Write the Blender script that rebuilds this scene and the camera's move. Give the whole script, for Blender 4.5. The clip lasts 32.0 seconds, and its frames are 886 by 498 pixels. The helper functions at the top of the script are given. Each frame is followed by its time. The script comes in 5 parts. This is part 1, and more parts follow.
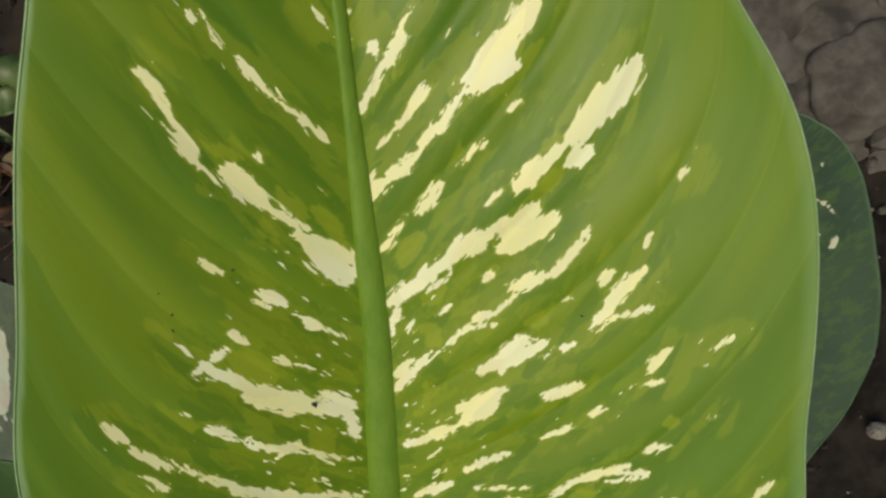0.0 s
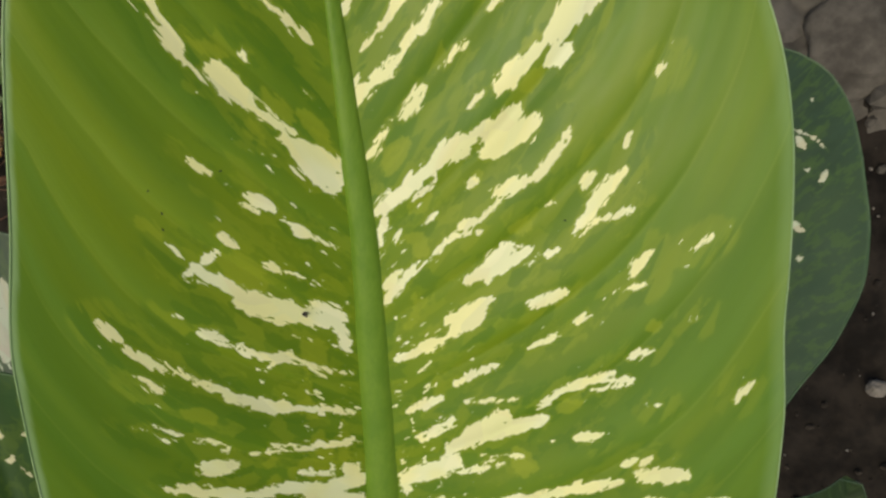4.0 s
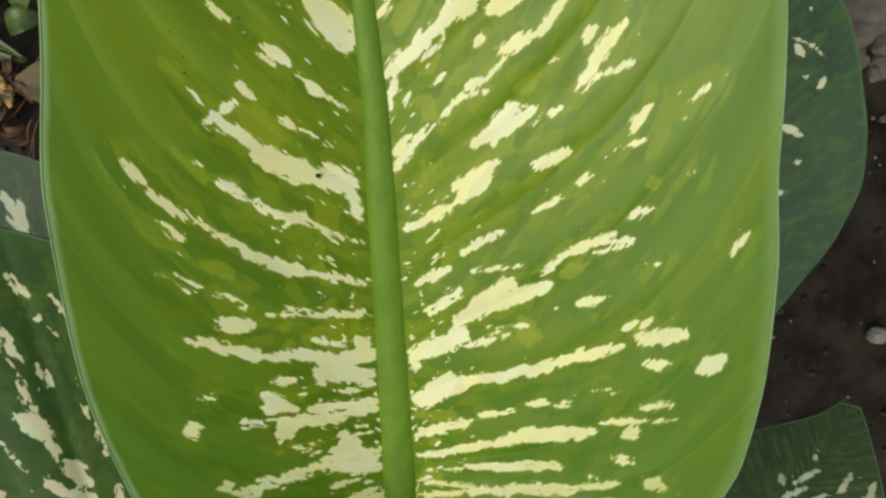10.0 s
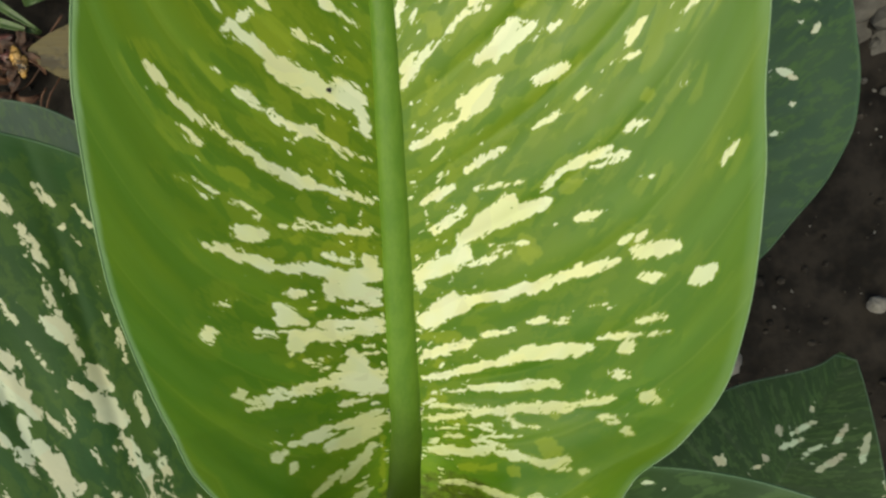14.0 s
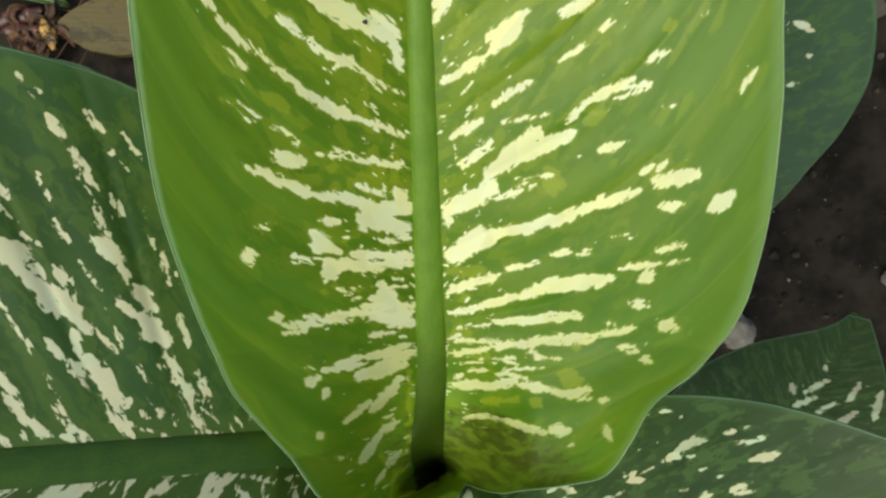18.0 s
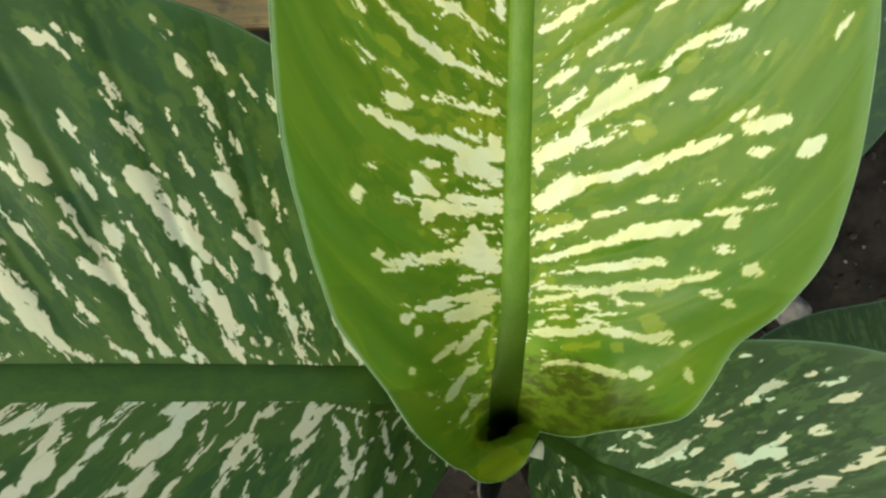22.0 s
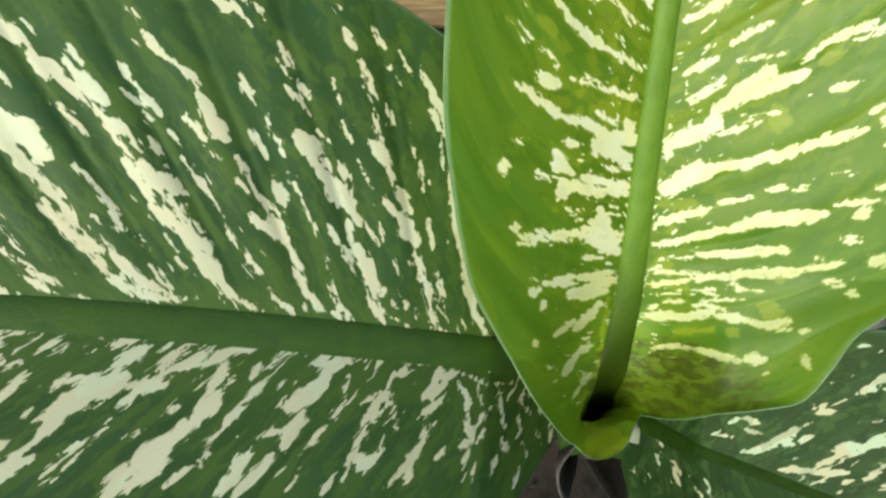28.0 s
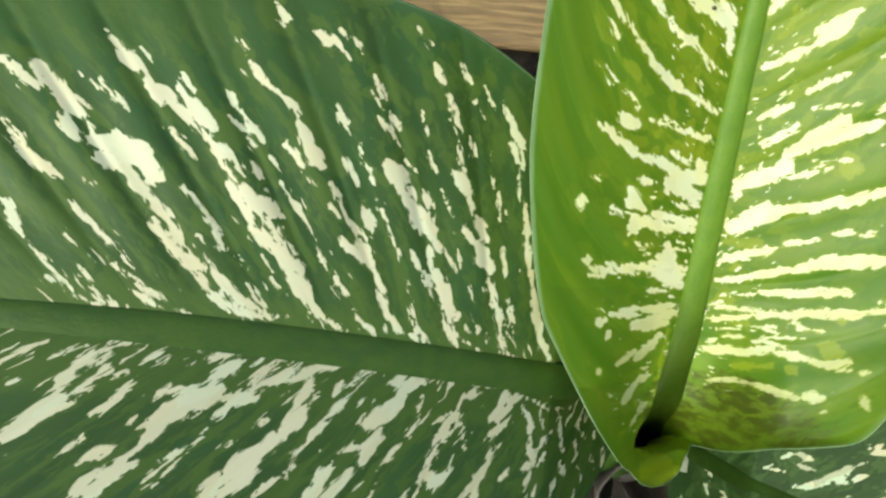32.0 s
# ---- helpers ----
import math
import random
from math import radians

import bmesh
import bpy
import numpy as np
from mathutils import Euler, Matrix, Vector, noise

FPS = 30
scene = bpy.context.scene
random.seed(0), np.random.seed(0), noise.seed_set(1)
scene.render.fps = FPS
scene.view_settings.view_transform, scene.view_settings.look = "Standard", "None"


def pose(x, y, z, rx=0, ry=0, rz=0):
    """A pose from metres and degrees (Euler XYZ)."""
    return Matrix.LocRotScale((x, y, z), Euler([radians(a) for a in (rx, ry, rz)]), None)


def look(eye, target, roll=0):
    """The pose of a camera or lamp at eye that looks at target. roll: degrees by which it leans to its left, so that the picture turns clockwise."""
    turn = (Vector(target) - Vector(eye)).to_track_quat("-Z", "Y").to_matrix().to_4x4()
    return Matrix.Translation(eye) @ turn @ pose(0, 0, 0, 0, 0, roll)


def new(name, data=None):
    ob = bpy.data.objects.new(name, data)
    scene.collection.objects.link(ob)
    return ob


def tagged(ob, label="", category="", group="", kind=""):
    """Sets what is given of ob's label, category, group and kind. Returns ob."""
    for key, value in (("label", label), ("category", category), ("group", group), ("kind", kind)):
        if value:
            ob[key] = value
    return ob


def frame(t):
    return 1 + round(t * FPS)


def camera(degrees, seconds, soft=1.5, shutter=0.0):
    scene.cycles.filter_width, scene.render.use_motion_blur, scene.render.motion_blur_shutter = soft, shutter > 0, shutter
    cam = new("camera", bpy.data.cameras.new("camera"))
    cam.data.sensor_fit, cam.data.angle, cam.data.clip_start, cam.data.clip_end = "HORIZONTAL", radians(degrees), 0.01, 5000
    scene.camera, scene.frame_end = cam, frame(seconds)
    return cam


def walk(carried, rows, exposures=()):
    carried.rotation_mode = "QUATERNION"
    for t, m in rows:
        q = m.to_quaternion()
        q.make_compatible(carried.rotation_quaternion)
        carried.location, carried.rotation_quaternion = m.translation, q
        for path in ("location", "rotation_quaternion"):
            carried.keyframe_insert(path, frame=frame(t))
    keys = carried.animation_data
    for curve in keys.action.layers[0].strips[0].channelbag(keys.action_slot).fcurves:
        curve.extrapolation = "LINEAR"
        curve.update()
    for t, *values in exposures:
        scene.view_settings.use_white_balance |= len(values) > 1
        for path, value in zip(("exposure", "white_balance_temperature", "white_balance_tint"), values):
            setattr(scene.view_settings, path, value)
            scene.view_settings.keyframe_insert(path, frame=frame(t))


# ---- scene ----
# ---- camera ----
cam = camera(58, 32.0, soft=2.5)
walk(cam, [
    (0.0, pose(-0.00000, -0.00000, 0.51000, 0.000, -0.000, -0.000)),
    (1.0, pose(0.00115, -0.00355, 0.50915, -0.567, 0.068, -0.129)),
    (2.0, pose(0.00222, -0.00689, 0.50964, -0.879, 0.146, -0.350)),
    (3.0, pose(0.00345, -0.01042, 0.51122, -0.969, 0.266, -0.557)),
    (3.5, pose(0.00357, -0.01219, 0.51218, -0.993, 0.335, -0.575)),
    (5.5, pose(0.00321, -0.02034, 0.51411, -1.249, 0.508, -0.712)),
    (6.0, pose(0.00258, -0.02196, 0.51423, -1.379, 0.533, -0.643)),
    (7.0, pose(0.00209, -0.02603, 0.51456, -1.579, 0.545, -0.717)),
    (8.0, pose(0.00243, -0.03024, 0.51585, -1.775, 0.610, -0.684)),
    (9.0, pose(0.00235, -0.03445, 0.51778, -1.837, 0.644, -0.729)),
    (10.0, pose(0.00265, -0.03887, 0.51995, -1.904, 0.701, -0.731)),
    (11.0, pose(0.00283, -0.04298, 0.52158, -1.984, 0.736, -0.719)),
    (12.0, pose(0.00304, -0.04679, 0.52311, -2.070, 0.858, -0.644)),
    (13.0, pose(0.00302, -0.05124, 0.52658, -2.145, 1.015, -0.638)),
    (14.0, pose(0.00300, -0.05663, 0.52867, -2.130, 1.141, -0.553)),
    (14.5, pose(0.00256, -0.05903, 0.52924, -2.179, 1.210, -0.518)),
    (16.5, pose(-0.00042, -0.06577, 0.53427, -2.356, 1.552, -0.249)),
    (17.0, pose(-0.00071, -0.06824, 0.53545, -2.342, 1.656, -0.240)),
    (18.0, pose(-0.00061, -0.07165, 0.53797, -2.526, 2.068, -0.188)),
    (19.0, pose(-0.00343, -0.07606, 0.53963, -2.654, 2.361, -0.057)),
    (20.0, pose(-0.00526, -0.07928, 0.54226, -2.789, 3.167, 0.071)),
    (21.0, pose(-0.01076, -0.08304, 0.54653, -2.709, 4.103, 0.424)),
    (22.0, pose(-0.01553, -0.08509, 0.54964, -2.775, 4.510, 0.724)),
    (23.0, pose(-0.01901, -0.08657, 0.55180, -2.729, 5.010, 1.164)),
    (24.0, pose(-0.02256, -0.08681, 0.55368, -2.752, 5.565, 1.607)),
    (25.0, pose(-0.02737, -0.08834, 0.55608, -2.678, 6.104, 2.174)),
    (25.5, pose(-0.02919, -0.08980, 0.55756, -2.539, 6.302, 2.418)),
    (27.5, pose(-0.03802, -0.09374, 0.56200, -2.129, 7.098, 3.342)),
    (28.0, pose(-0.04075, -0.09458, 0.56256, -2.018, 7.187, 3.541)),
    (29.0, pose(-0.04623, -0.09446, 0.56418, -1.808, 7.483, 4.181)),
    (30.0, pose(-0.05025, -0.09455, 0.56471, -1.659, 7.735, 4.791)),
    (31.0, pose(-0.05286, -0.09303, 0.56703, -1.538, 8.165, 5.532)),
    (32.0, pose(-0.05518, -0.09029, 0.57253, -1.084, 8.687, 6.088)),
], exposures=[(0.0, -0.17, 7300, 4), (6.0, -0.13, 7200, 2), (13.0, 0.0, 6900, -5), (19.0, 0.15, 6800, -7), (25.0, 0.38, 6700, -7), (32.0, 0.63, 6650, -5)])

# ---- light: bright open shade under a hazy sky ----
world = bpy.data.worlds.new("sky")
scene.world = world
world.use_nodes = True
wn = world.node_tree
sky = wn.nodes.new("ShaderNodeTexSky")
sky.sky_type = "NISHITA"
sky.sun_disc = False
SUN_ELEVATION, SUN_ROTATION = radians(64), radians(214)
sky.sun_elevation, sky.sun_rotation = SUN_ELEVATION, SUN_ROTATION
sky.dust_density = 3.0
background = wn.nodes["Background"]
wn.links.new(sky.outputs["Color"], background.inputs["Color"])
background.inputs["Strength"].default_value = 0.12
sun_data = bpy.data.lights.new("sun", "SUN")
sun_data.energy, sun_data.angle, sun_data.color = 3.9, radians(50), (1.0, 0.93, 0.78)
sun = new("sun", sun_data)
SUN_DIRECTION = Vector((math.sin(SUN_ROTATION) * math.cos(SUN_ELEVATION), math.cos(SUN_ROTATION) * math.cos(SUN_ELEVATION), math.sin(SUN_ELEVATION)))
sun.matrix_world = look(SUN_DIRECTION * 3, (0, 0, 0))


# ---- materials ----
class Nodes:
    """A small builder for node materials."""

    def __init__(self, name):
        self.material = bpy.data.materials.new(name)
        self.material.use_nodes = True
        self.tree = self.material.node_tree
        self.shader = self.tree.nodes["Principled BSDF"]
        self.output = self.tree.nodes["Material Output"]

    def node(self, kind):
        return self.tree.nodes.new(kind)

    def attribute(self, name):
        made = self.node("ShaderNodeAttribute")
        made.attribute_name = name
        return made

    def put(self, socket, value):
        if hasattr(value, "is_output"):
            self.tree.links.new(value, socket)
        else:
            socket.default_value = value

    def math(self, kind, a, b=0.0, c=0.0):
        made = self.node("ShaderNodeMath")
        made.operation = kind
        for socket, value in zip(made.inputs, (a, b, c)):
            self.put(socket, value)
        return made.outputs[0]

    def vector(self, x, y, z=0.0):
        made = self.node("ShaderNodeCombineXYZ")
        for socket, value in zip(made.inputs, (x, y, z)):
            self.put(socket, value)
        return made.outputs[0]

    def noise(self, where, scale, detail=3.0, rough=0.55):
        made = self.node("ShaderNodeTexNoise")
        self.put(made.inputs["Vector"], where)
        made.inputs["Scale"].default_value, made.inputs["Detail"].default_value, made.inputs["Roughness"].default_value = scale, detail, rough
        return made.outputs["Fac"]

    def cells(self, where, scale):
        made = self.node("ShaderNodeTexVoronoi")
        self.put(made.inputs["Vector"], where)
        made.inputs["Scale"].default_value = scale
        return made.outputs["Color"], made.outputs["Distance"]

    def step(self, value, low, high, a=0.0, b=1.0):
        made = self.node("ShaderNodeMapRange")
        made.interpolation_type = "SMOOTHSTEP"
        for socket, given in zip(made.inputs, (value, low, high, a, b)):
            self.put(socket, given)
        return made.outputs["Result"]

    def mix(self, factor, a, b):
        made = self.node("ShaderNodeMix")
        made.data_type = "RGBA"
        self.put(made.inputs[0], factor)
        self.put(made.inputs[6], a)
        self.put(made.inputs[7], b)
        return made.outputs[2]

    def bump(self, height, strength, distance):
        made = self.node("ShaderNodeBump")
        self.put(made.inputs["Height"], height)
        made.inputs["Strength"].default_value, made.inputs["Distance"].default_value = strength, distance
        self.put(self.shader.inputs["Normal"], made.outputs["Normal"])
        return made.outputs["Normal"]

    def place(self):
        return self.node("ShaderNodeTexCoord").outputs["Object"]


def rgb(r, g, b):
    return (r, g, b, 1.0)


def leaf_material(name, deep, fresh, cool, lime, cream, aged, vein, glow, see_through, rough, vein_gap, stretch, patches, fleck_level, rib_flecks=(-999.0, -998.0), brown_shade=(9.0, 9.0, 0.02, 0.02), teeth=1.0, rim_colour=(0.07, 0.12, 0.07, 1.0), rim_amount=0.6, tones=1.0, relief=0.55, base_from=-900.0, fringe=0.0, jags=0.0):
    """Variegated blade: attribute lamina holds vein coordinate, distance from the midrib and the cream field, in mm."""
    n = Nodes(name)
    lamina = n.attribute("lamina")
    split = n.node("ShaderNodeSeparateXYZ")
    n.put(split.inputs[0], lamina.outputs["Vector"])
    across, out, field = split.outputs[0], split.outputs[1], split.outputs[2]
    drift = n.math("MULTIPLY", n.math("SUBTRACT", n.noise(n.vector(across, out), 0.22, 3.0), 0.5), 3.0)
    grain = n.vector(n.math("ADD", across, drift), n.math("MULTIPLY", n.math("ADD", out, drift), stretch), 0.0)
    ragged = n.math("SUBTRACT", n.noise(grain, 0.40, 2.0), 0.5)
    fine = n.math("SUBTRACT", n.noise(grain, 1.25, 2.0, 0.65), 0.5)
    blocks, _ = n.cells(grain, 0.9)
    square = n.node("ShaderNodeSeparateColor")
    n.put(square.inputs[0], blocks)
    toothed = n.math("ADD", n.math("MULTIPLY", fine, 1.9), n.math("MULTIPLY", n.math("SUBTRACT", square.outputs[0], 0.5), 0.6))
    if jags:
        # small square steps along the veins
        steps, _ = n.cells(n.vector(across, n.math("MULTIPLY", out, stretch * 1.6)), 1.5)
        corner = n.node("ShaderNodeSeparateColor")
        n.put(corner.inputs[0], steps)
        toothed = n.math("ADD", toothed, n.math("MULTIPLY", n.math("SUBTRACT", corner.outputs[0], 0.5), jags))
    edge = n.math("ADD", field, n.math("MULTIPLY", n.math("ADD", n.math("MULTIPLY", ragged, 2.0), toothed), teeth))
    beside_rib = n.math("MULTIPLY", n.step(out, 3.0, 28.0, 1.0, 0.0), n.step(across, rib_flecks[0], rib_flecks[1]))
    fleck_noise = n.noise(grain, 0.62, 2.5, 0.55)
    fleck = n.math("MULTIPLY", n.step(n.math("ADD", fleck_noise, n.math("MULTIPLY", beside_rib, 0.085)), fleck_level, fleck_level + 0.02), n.step(n.math("ADD", field, n.math("MULTIPLY", beside_rib, 3.0)), -3.2, -2.4))
    pale = n.math("MAXIMUM", n.step(edge, -0.06, 0.09), fleck)
    # lime patches around the cream, in blocks along the veins
    patch_cells, _ = n.cells(grain, 0.42)
    patch = n.node("ShaderNodeSeparateColor")
    n.put(patch.inputs[0], patch_cells)
    near = n.step(n.math("ADD", n.math("ADD", field, n.math("MULTIPLY", ragged, 3.4)), n.math("MULTIPLY", beside_rib, 3.5)), -4.2, -3.0)
    lime_amount = n.math("MULTIPLY", near, n.step(n.math("ADD", patch.outputs[1], n.math("MULTIPLY", fine, 0.9)), 0.52, 0.72))
    lime_amount = n.math("MULTIPLY", lime_amount, n.step(across, base_from - 100.0, base_from - 40.0, 0.3, 1.0))
    dark_amount = n.math("MULTIPLY", near, n.step(n.math("ADD", patch.outputs[2], n.math("MULTIPLY", fine, 0.8)), 0.56, 0.74))
    broad = n.noise(n.vector(n.math("MULTIPLY", across, 0.6), n.math("MULTIPLY", out, 0.6)), 0.035, 3.0)
    green = n.mix(n.step(broad, 0.3, 0.7), deep, fresh)
    # the blade's green mixes to the deep tone towards its base
    green = n.mix(n.step(across, base_from - 90.0, base_from, 0.85, 0.0), green, deep)
    bands = n.noise(n.vector(n.math("ADD", n.math("MULTIPLY", across, 1.0), drift), n.math("MULTIPLY", out, 0.22)), 0.13, 2.0)
    green = n.mix(n.step(bands, 0.40, 0.68, 0.0, 0.55), green, cool)
    green = n.mix(n.math("MULTIPLY", n.step(n.noise(n.vector(across, n.math("MULTIPLY", out, 0.5), 4.0), 0.09, 3.0), 0.42, 0.68), 0.4), green, fresh)
    green = n.mix(n.math("MULTIPLY", n.step(n.noise(n.vector(across, n.math("MULTIPLY", out, 0.4), 9.0), 0.055, 2.0), 0.48, 0.66), 0.12), green, lime)
    # lateral veins: faint pale lines along the vein coordinate; dark ones paint groove shade
    wave = n.math("ABSOLUTE", n.math("SINE", n.math("MULTIPLY", n.math("ADD", across, n.math("MULTIPLY", ragged, 1.2)), math.pi / vein_gap)))
    line = n.math("MULTIPLY", n.step(wave, 0.0, 0.10, 1.0, 0.0), n.step(out, 4.0, 30.0, 0.2, 1.0))
    green = n.mix(n.math("MULTIPLY", line, 0.17), green, vein)
    green = n.mix(n.math("MULTIPLY", dark_amount, 0.5), green, deep)
    flush = n.math("ADD", n.attribute("lime").outputs["Fac"], n.math("MULTIPLY", n.math("ADD", n.math("MULTIPLY", ragged, 4.0), n.math("MULTIPLY", fine, 2.2)), n.step(n.attribute("lime").outputs["Fac"], -7.9, -7.5)))
    green = n.mix(n.step(flush, 0.05, 0.45, 0.0, 0.54), green, lime)
    colour = n.mix(n.math("MAXIMUM", n.math("MULTIPLY", lime_amount, patches), n.step(edge, -0.7, -0.05, 0.0, 0.45)), green, lime)
    if fringe:
        # yellower tissue in a ragged line along the midrib
        colour = n.mix(n.step(n.math("ADD", out, n.math("MULTIPLY", n.math("ADD", ragged, fine), 5.0)), fringe, fringe + 3.0, 0.6, 0.0), colour, lime)
    # brown mottling at the very base, beside the midrib; paints the fold's shade too
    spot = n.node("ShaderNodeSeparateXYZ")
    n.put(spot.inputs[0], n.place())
    sx = n.math("DIVIDE", n.math("SUBTRACT", spot.outputs[0], brown_shade[0]), brown_shade[2])
    sy = n.math("DIVIDE", n.math("SUBTRACT", spot.outputs[1], brown_shade[1]), brown_shade[3])
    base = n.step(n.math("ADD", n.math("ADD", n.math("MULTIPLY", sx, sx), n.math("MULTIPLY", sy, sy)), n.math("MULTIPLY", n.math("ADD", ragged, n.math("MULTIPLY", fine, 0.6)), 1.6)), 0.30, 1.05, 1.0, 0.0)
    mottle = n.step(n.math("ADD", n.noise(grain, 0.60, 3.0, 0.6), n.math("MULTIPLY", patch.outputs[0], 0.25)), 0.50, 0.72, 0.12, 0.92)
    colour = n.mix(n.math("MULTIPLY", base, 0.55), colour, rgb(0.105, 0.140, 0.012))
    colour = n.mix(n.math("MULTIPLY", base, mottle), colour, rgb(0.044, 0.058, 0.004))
    pale = n.math("MULTIPLY", pale, n.math("SUBTRACT", 1.0, n.math("MULTIPLY", base, 0.55)))
    # the cream is thinner and greener towards the base
    pale = n.math("MULTIPLY", pale, n.step(across, base_from - 125.0, base_from - 65.0, 0.45, 1.0))
    stain = n.step(n.noise(grain, 0.12, 5.0), 0.35, 0.7)
    whitish = n.mix(n.math("MULTIPLY", stain, 0.5), cream, n.mix(0.30, cream, lime))
    whitish = n.mix(n.step(n.noise(n.vector(across, out), 0.06, 2.0), 0.46, 0.60), whitish, aged)
    tone_cells, _ = n.cells(n.vector(n.math("ADD", across, n.math("MULTIPLY", drift, 0.5)), n.math("MULTIPLY", out, stretch * 1.3)), 0.26)
    tone = n.node("ShaderNodeSeparateColor")
    n.put(tone.inputs[0], tone_cells)
    whitish = n.mix(n.math("MULTIPLY", n.step(tone.outputs[0], 0.55, 0.6), tones * 0.55), whitish, n.mix(0.5, cream, rgb(0.50, 0.66, 0.50)))
    whitish = n.mix(n.math("MULTIPLY", n.step(tone.outputs[1], 0.62, 0.68), tones * 0.6), whitish, n.mix(0.55, aged, rgb(0.52, 0.48, 0.29)))
    colour = n.mix(pale, colour, whitish)
    # pale band along the margin, broader on one side; paints the turned edge's sheen
    share = n.attribute("rim").outputs["Fac"]
    uneven = n.math("MULTIPLY", n.math("SUBTRACT", n.noise(n.vector(across, out), 0.15, 3.0), 0.5), 0.02)
    band = n.math("MAXIMUM", n.step(n.math("ADD", share, uneven), -0.994, -0.974, 0.8, 0.0), n.step(n.math("ADD", share, uneven), 0.965, 0.995, 0.0, 0.3))
    colour = n.mix(n.math("MULTIPLY", band, rim_amount), colour, rim_colour)
    specks, far = n.cells(n.vector(across, out), 0.055)
    speck = n.step(far, 0.018, 0.026, 1.0, 0.0)
    colour = n.mix(speck, colour, rgb(0.02, 0.018, 0.012))
    n.put(n.shader.inputs["Base Color"], colour)
    n.put(n.shader.inputs["Roughness"], n.step(n.noise(grain, 0.5, 3.0), 0.3, 0.7, rough - 0.06, rough + 0.08))
    n.shader.inputs["Specular IOR Level"].default_value = 0.45
    height = n.math("ADD", n.math("MULTIPLY", wave, 0.28), n.math("ADD", n.math("MULTIPLY", n.noise(n.vector(across, n.math("MULTIPLY", out, 0.7)), 0.5, 3.0), 0.30), n.math("MULTIPLY", pale, 0.12)))
    normal = n.bump(height, relief, 0.0007)
    through_leaf = n.node("ShaderNodeBsdfTranslucent")
    n.put(through_leaf.inputs["Color"], n.mix(0.5, colour, n.mix(pale, glow, cream)))
    n.put(through_leaf.inputs["Normal"], normal)
    both = n.node("ShaderNodeMixShader")
    n.put(both.inputs[0], n.step(n.attribute("heft").outputs["Fac"], 0.0, 1.0, see_through, see_through * 0.15))
    n.put(both.inputs[1], n.shader.outputs[0])
    n.put(both.inputs[2], through_leaf.outputs[0])
    n.put(n.output.inputs["Surface"], both.outputs[0])
    return n.material


def plain_material(name, dark, light, scale, rough, relief=0.0, stretch=(1, 1, 1), detail=5.0, see_through=0.0, matt=0.5, shade_stain=None):
    n = Nodes(name)
    where = n.node("ShaderNodeMapping")
    n.put(where.inputs["Vector"], n.place())
    where.inputs["Scale"].default_value = stretch
    big = n.noise(where.outputs[0], scale * 0.2, 3.0)
    small = n.noise(where.outputs[0], scale, detail, 0.6)
    colour = n.mix(n.step(n.math("ADD", n.math("MULTIPLY", big, 0.6), n.math("MULTIPLY", small, 0.4)), 0.36, 0.64), dark, light)
    if shade_stain:
        # olive-brown tone up from one end, with the pocket's shade painted into it
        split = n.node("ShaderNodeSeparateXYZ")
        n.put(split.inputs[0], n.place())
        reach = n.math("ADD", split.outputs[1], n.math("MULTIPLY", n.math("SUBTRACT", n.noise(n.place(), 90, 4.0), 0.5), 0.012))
        amount = n.step(reach, shade_stain[0], shade_stain[1], 0.94, 0.0)
        colour = n.mix(amount, colour, shade_stain[2])
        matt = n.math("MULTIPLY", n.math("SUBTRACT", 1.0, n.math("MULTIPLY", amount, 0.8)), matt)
    n.put(n.shader.inputs["Base Color"], colour)
    n.put(n.shader.inputs["Specular IOR Level"], matt)
    n.put(n.shader.inputs["Roughness"], n.step(small, 0.3, 0.7, rough - 0.08, rough + 0.08))
    if relief:
        n.bump(n.math("ADD", small, n.math("MULTIPLY", big, 0.6)), 0.7, relief)
    if see_through:
        thin = n.node("ShaderNodeBsdfTranslucent")
        n.put(thin.inputs["Color"], colour)
        both = n.node("ShaderNodeMixShader")
        both.inputs[0].default_value = see_through
        n.put(both.inputs[1], n.shader.outputs[0])
        n.put(both.inputs[2], thin.outputs[0])
        n.put(n.output.inputs["Surface"], both.outputs[0])
    return n.material


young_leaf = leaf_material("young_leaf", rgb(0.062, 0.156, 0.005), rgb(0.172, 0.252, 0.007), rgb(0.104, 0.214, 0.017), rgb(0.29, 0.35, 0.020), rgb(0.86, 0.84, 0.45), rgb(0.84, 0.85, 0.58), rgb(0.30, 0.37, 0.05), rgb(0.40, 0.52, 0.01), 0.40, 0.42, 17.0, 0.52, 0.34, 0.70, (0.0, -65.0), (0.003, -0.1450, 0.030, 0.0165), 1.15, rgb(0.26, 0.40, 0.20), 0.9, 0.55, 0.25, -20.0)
old_leaf = leaf_material("old_leaf", rgb(0.024, 0.060, 0.013), rgb(0.042, 0.088, 0.017), rgb(0.024, 0.075, 0.024), rgb(0.064, 0.112, 0.018), rgb(0.62, 0.60, 0.44), rgb(0.60, 0.57, 0.40), rgb(0.008, 0.030, 0.008), rgb(0.12, 0.30, 0.02), 0.18, 0.55, 12.0, 0.24, 0.68, 0.70, teeth=1.05, tones=0.8, fringe=10.5, jags=0.7)
lower_leaf = leaf_material("lower_leaf", rgb(0.023, 0.047, 0.025), rgb(0.042, 0.074, 0.039), rgb(0.030, 0.060, 0.038), rgb(0.06, 0.11, 0.03), rgb(0.52, 0.53, 0.42), rgb(0.50, 0.46, 0.38), rgb(0.04, 0.09, 0.04), rgb(0.12, 0.28, 0.04), 0.15, 0.48, 11.0, 0.28, 0.4, 0.69)
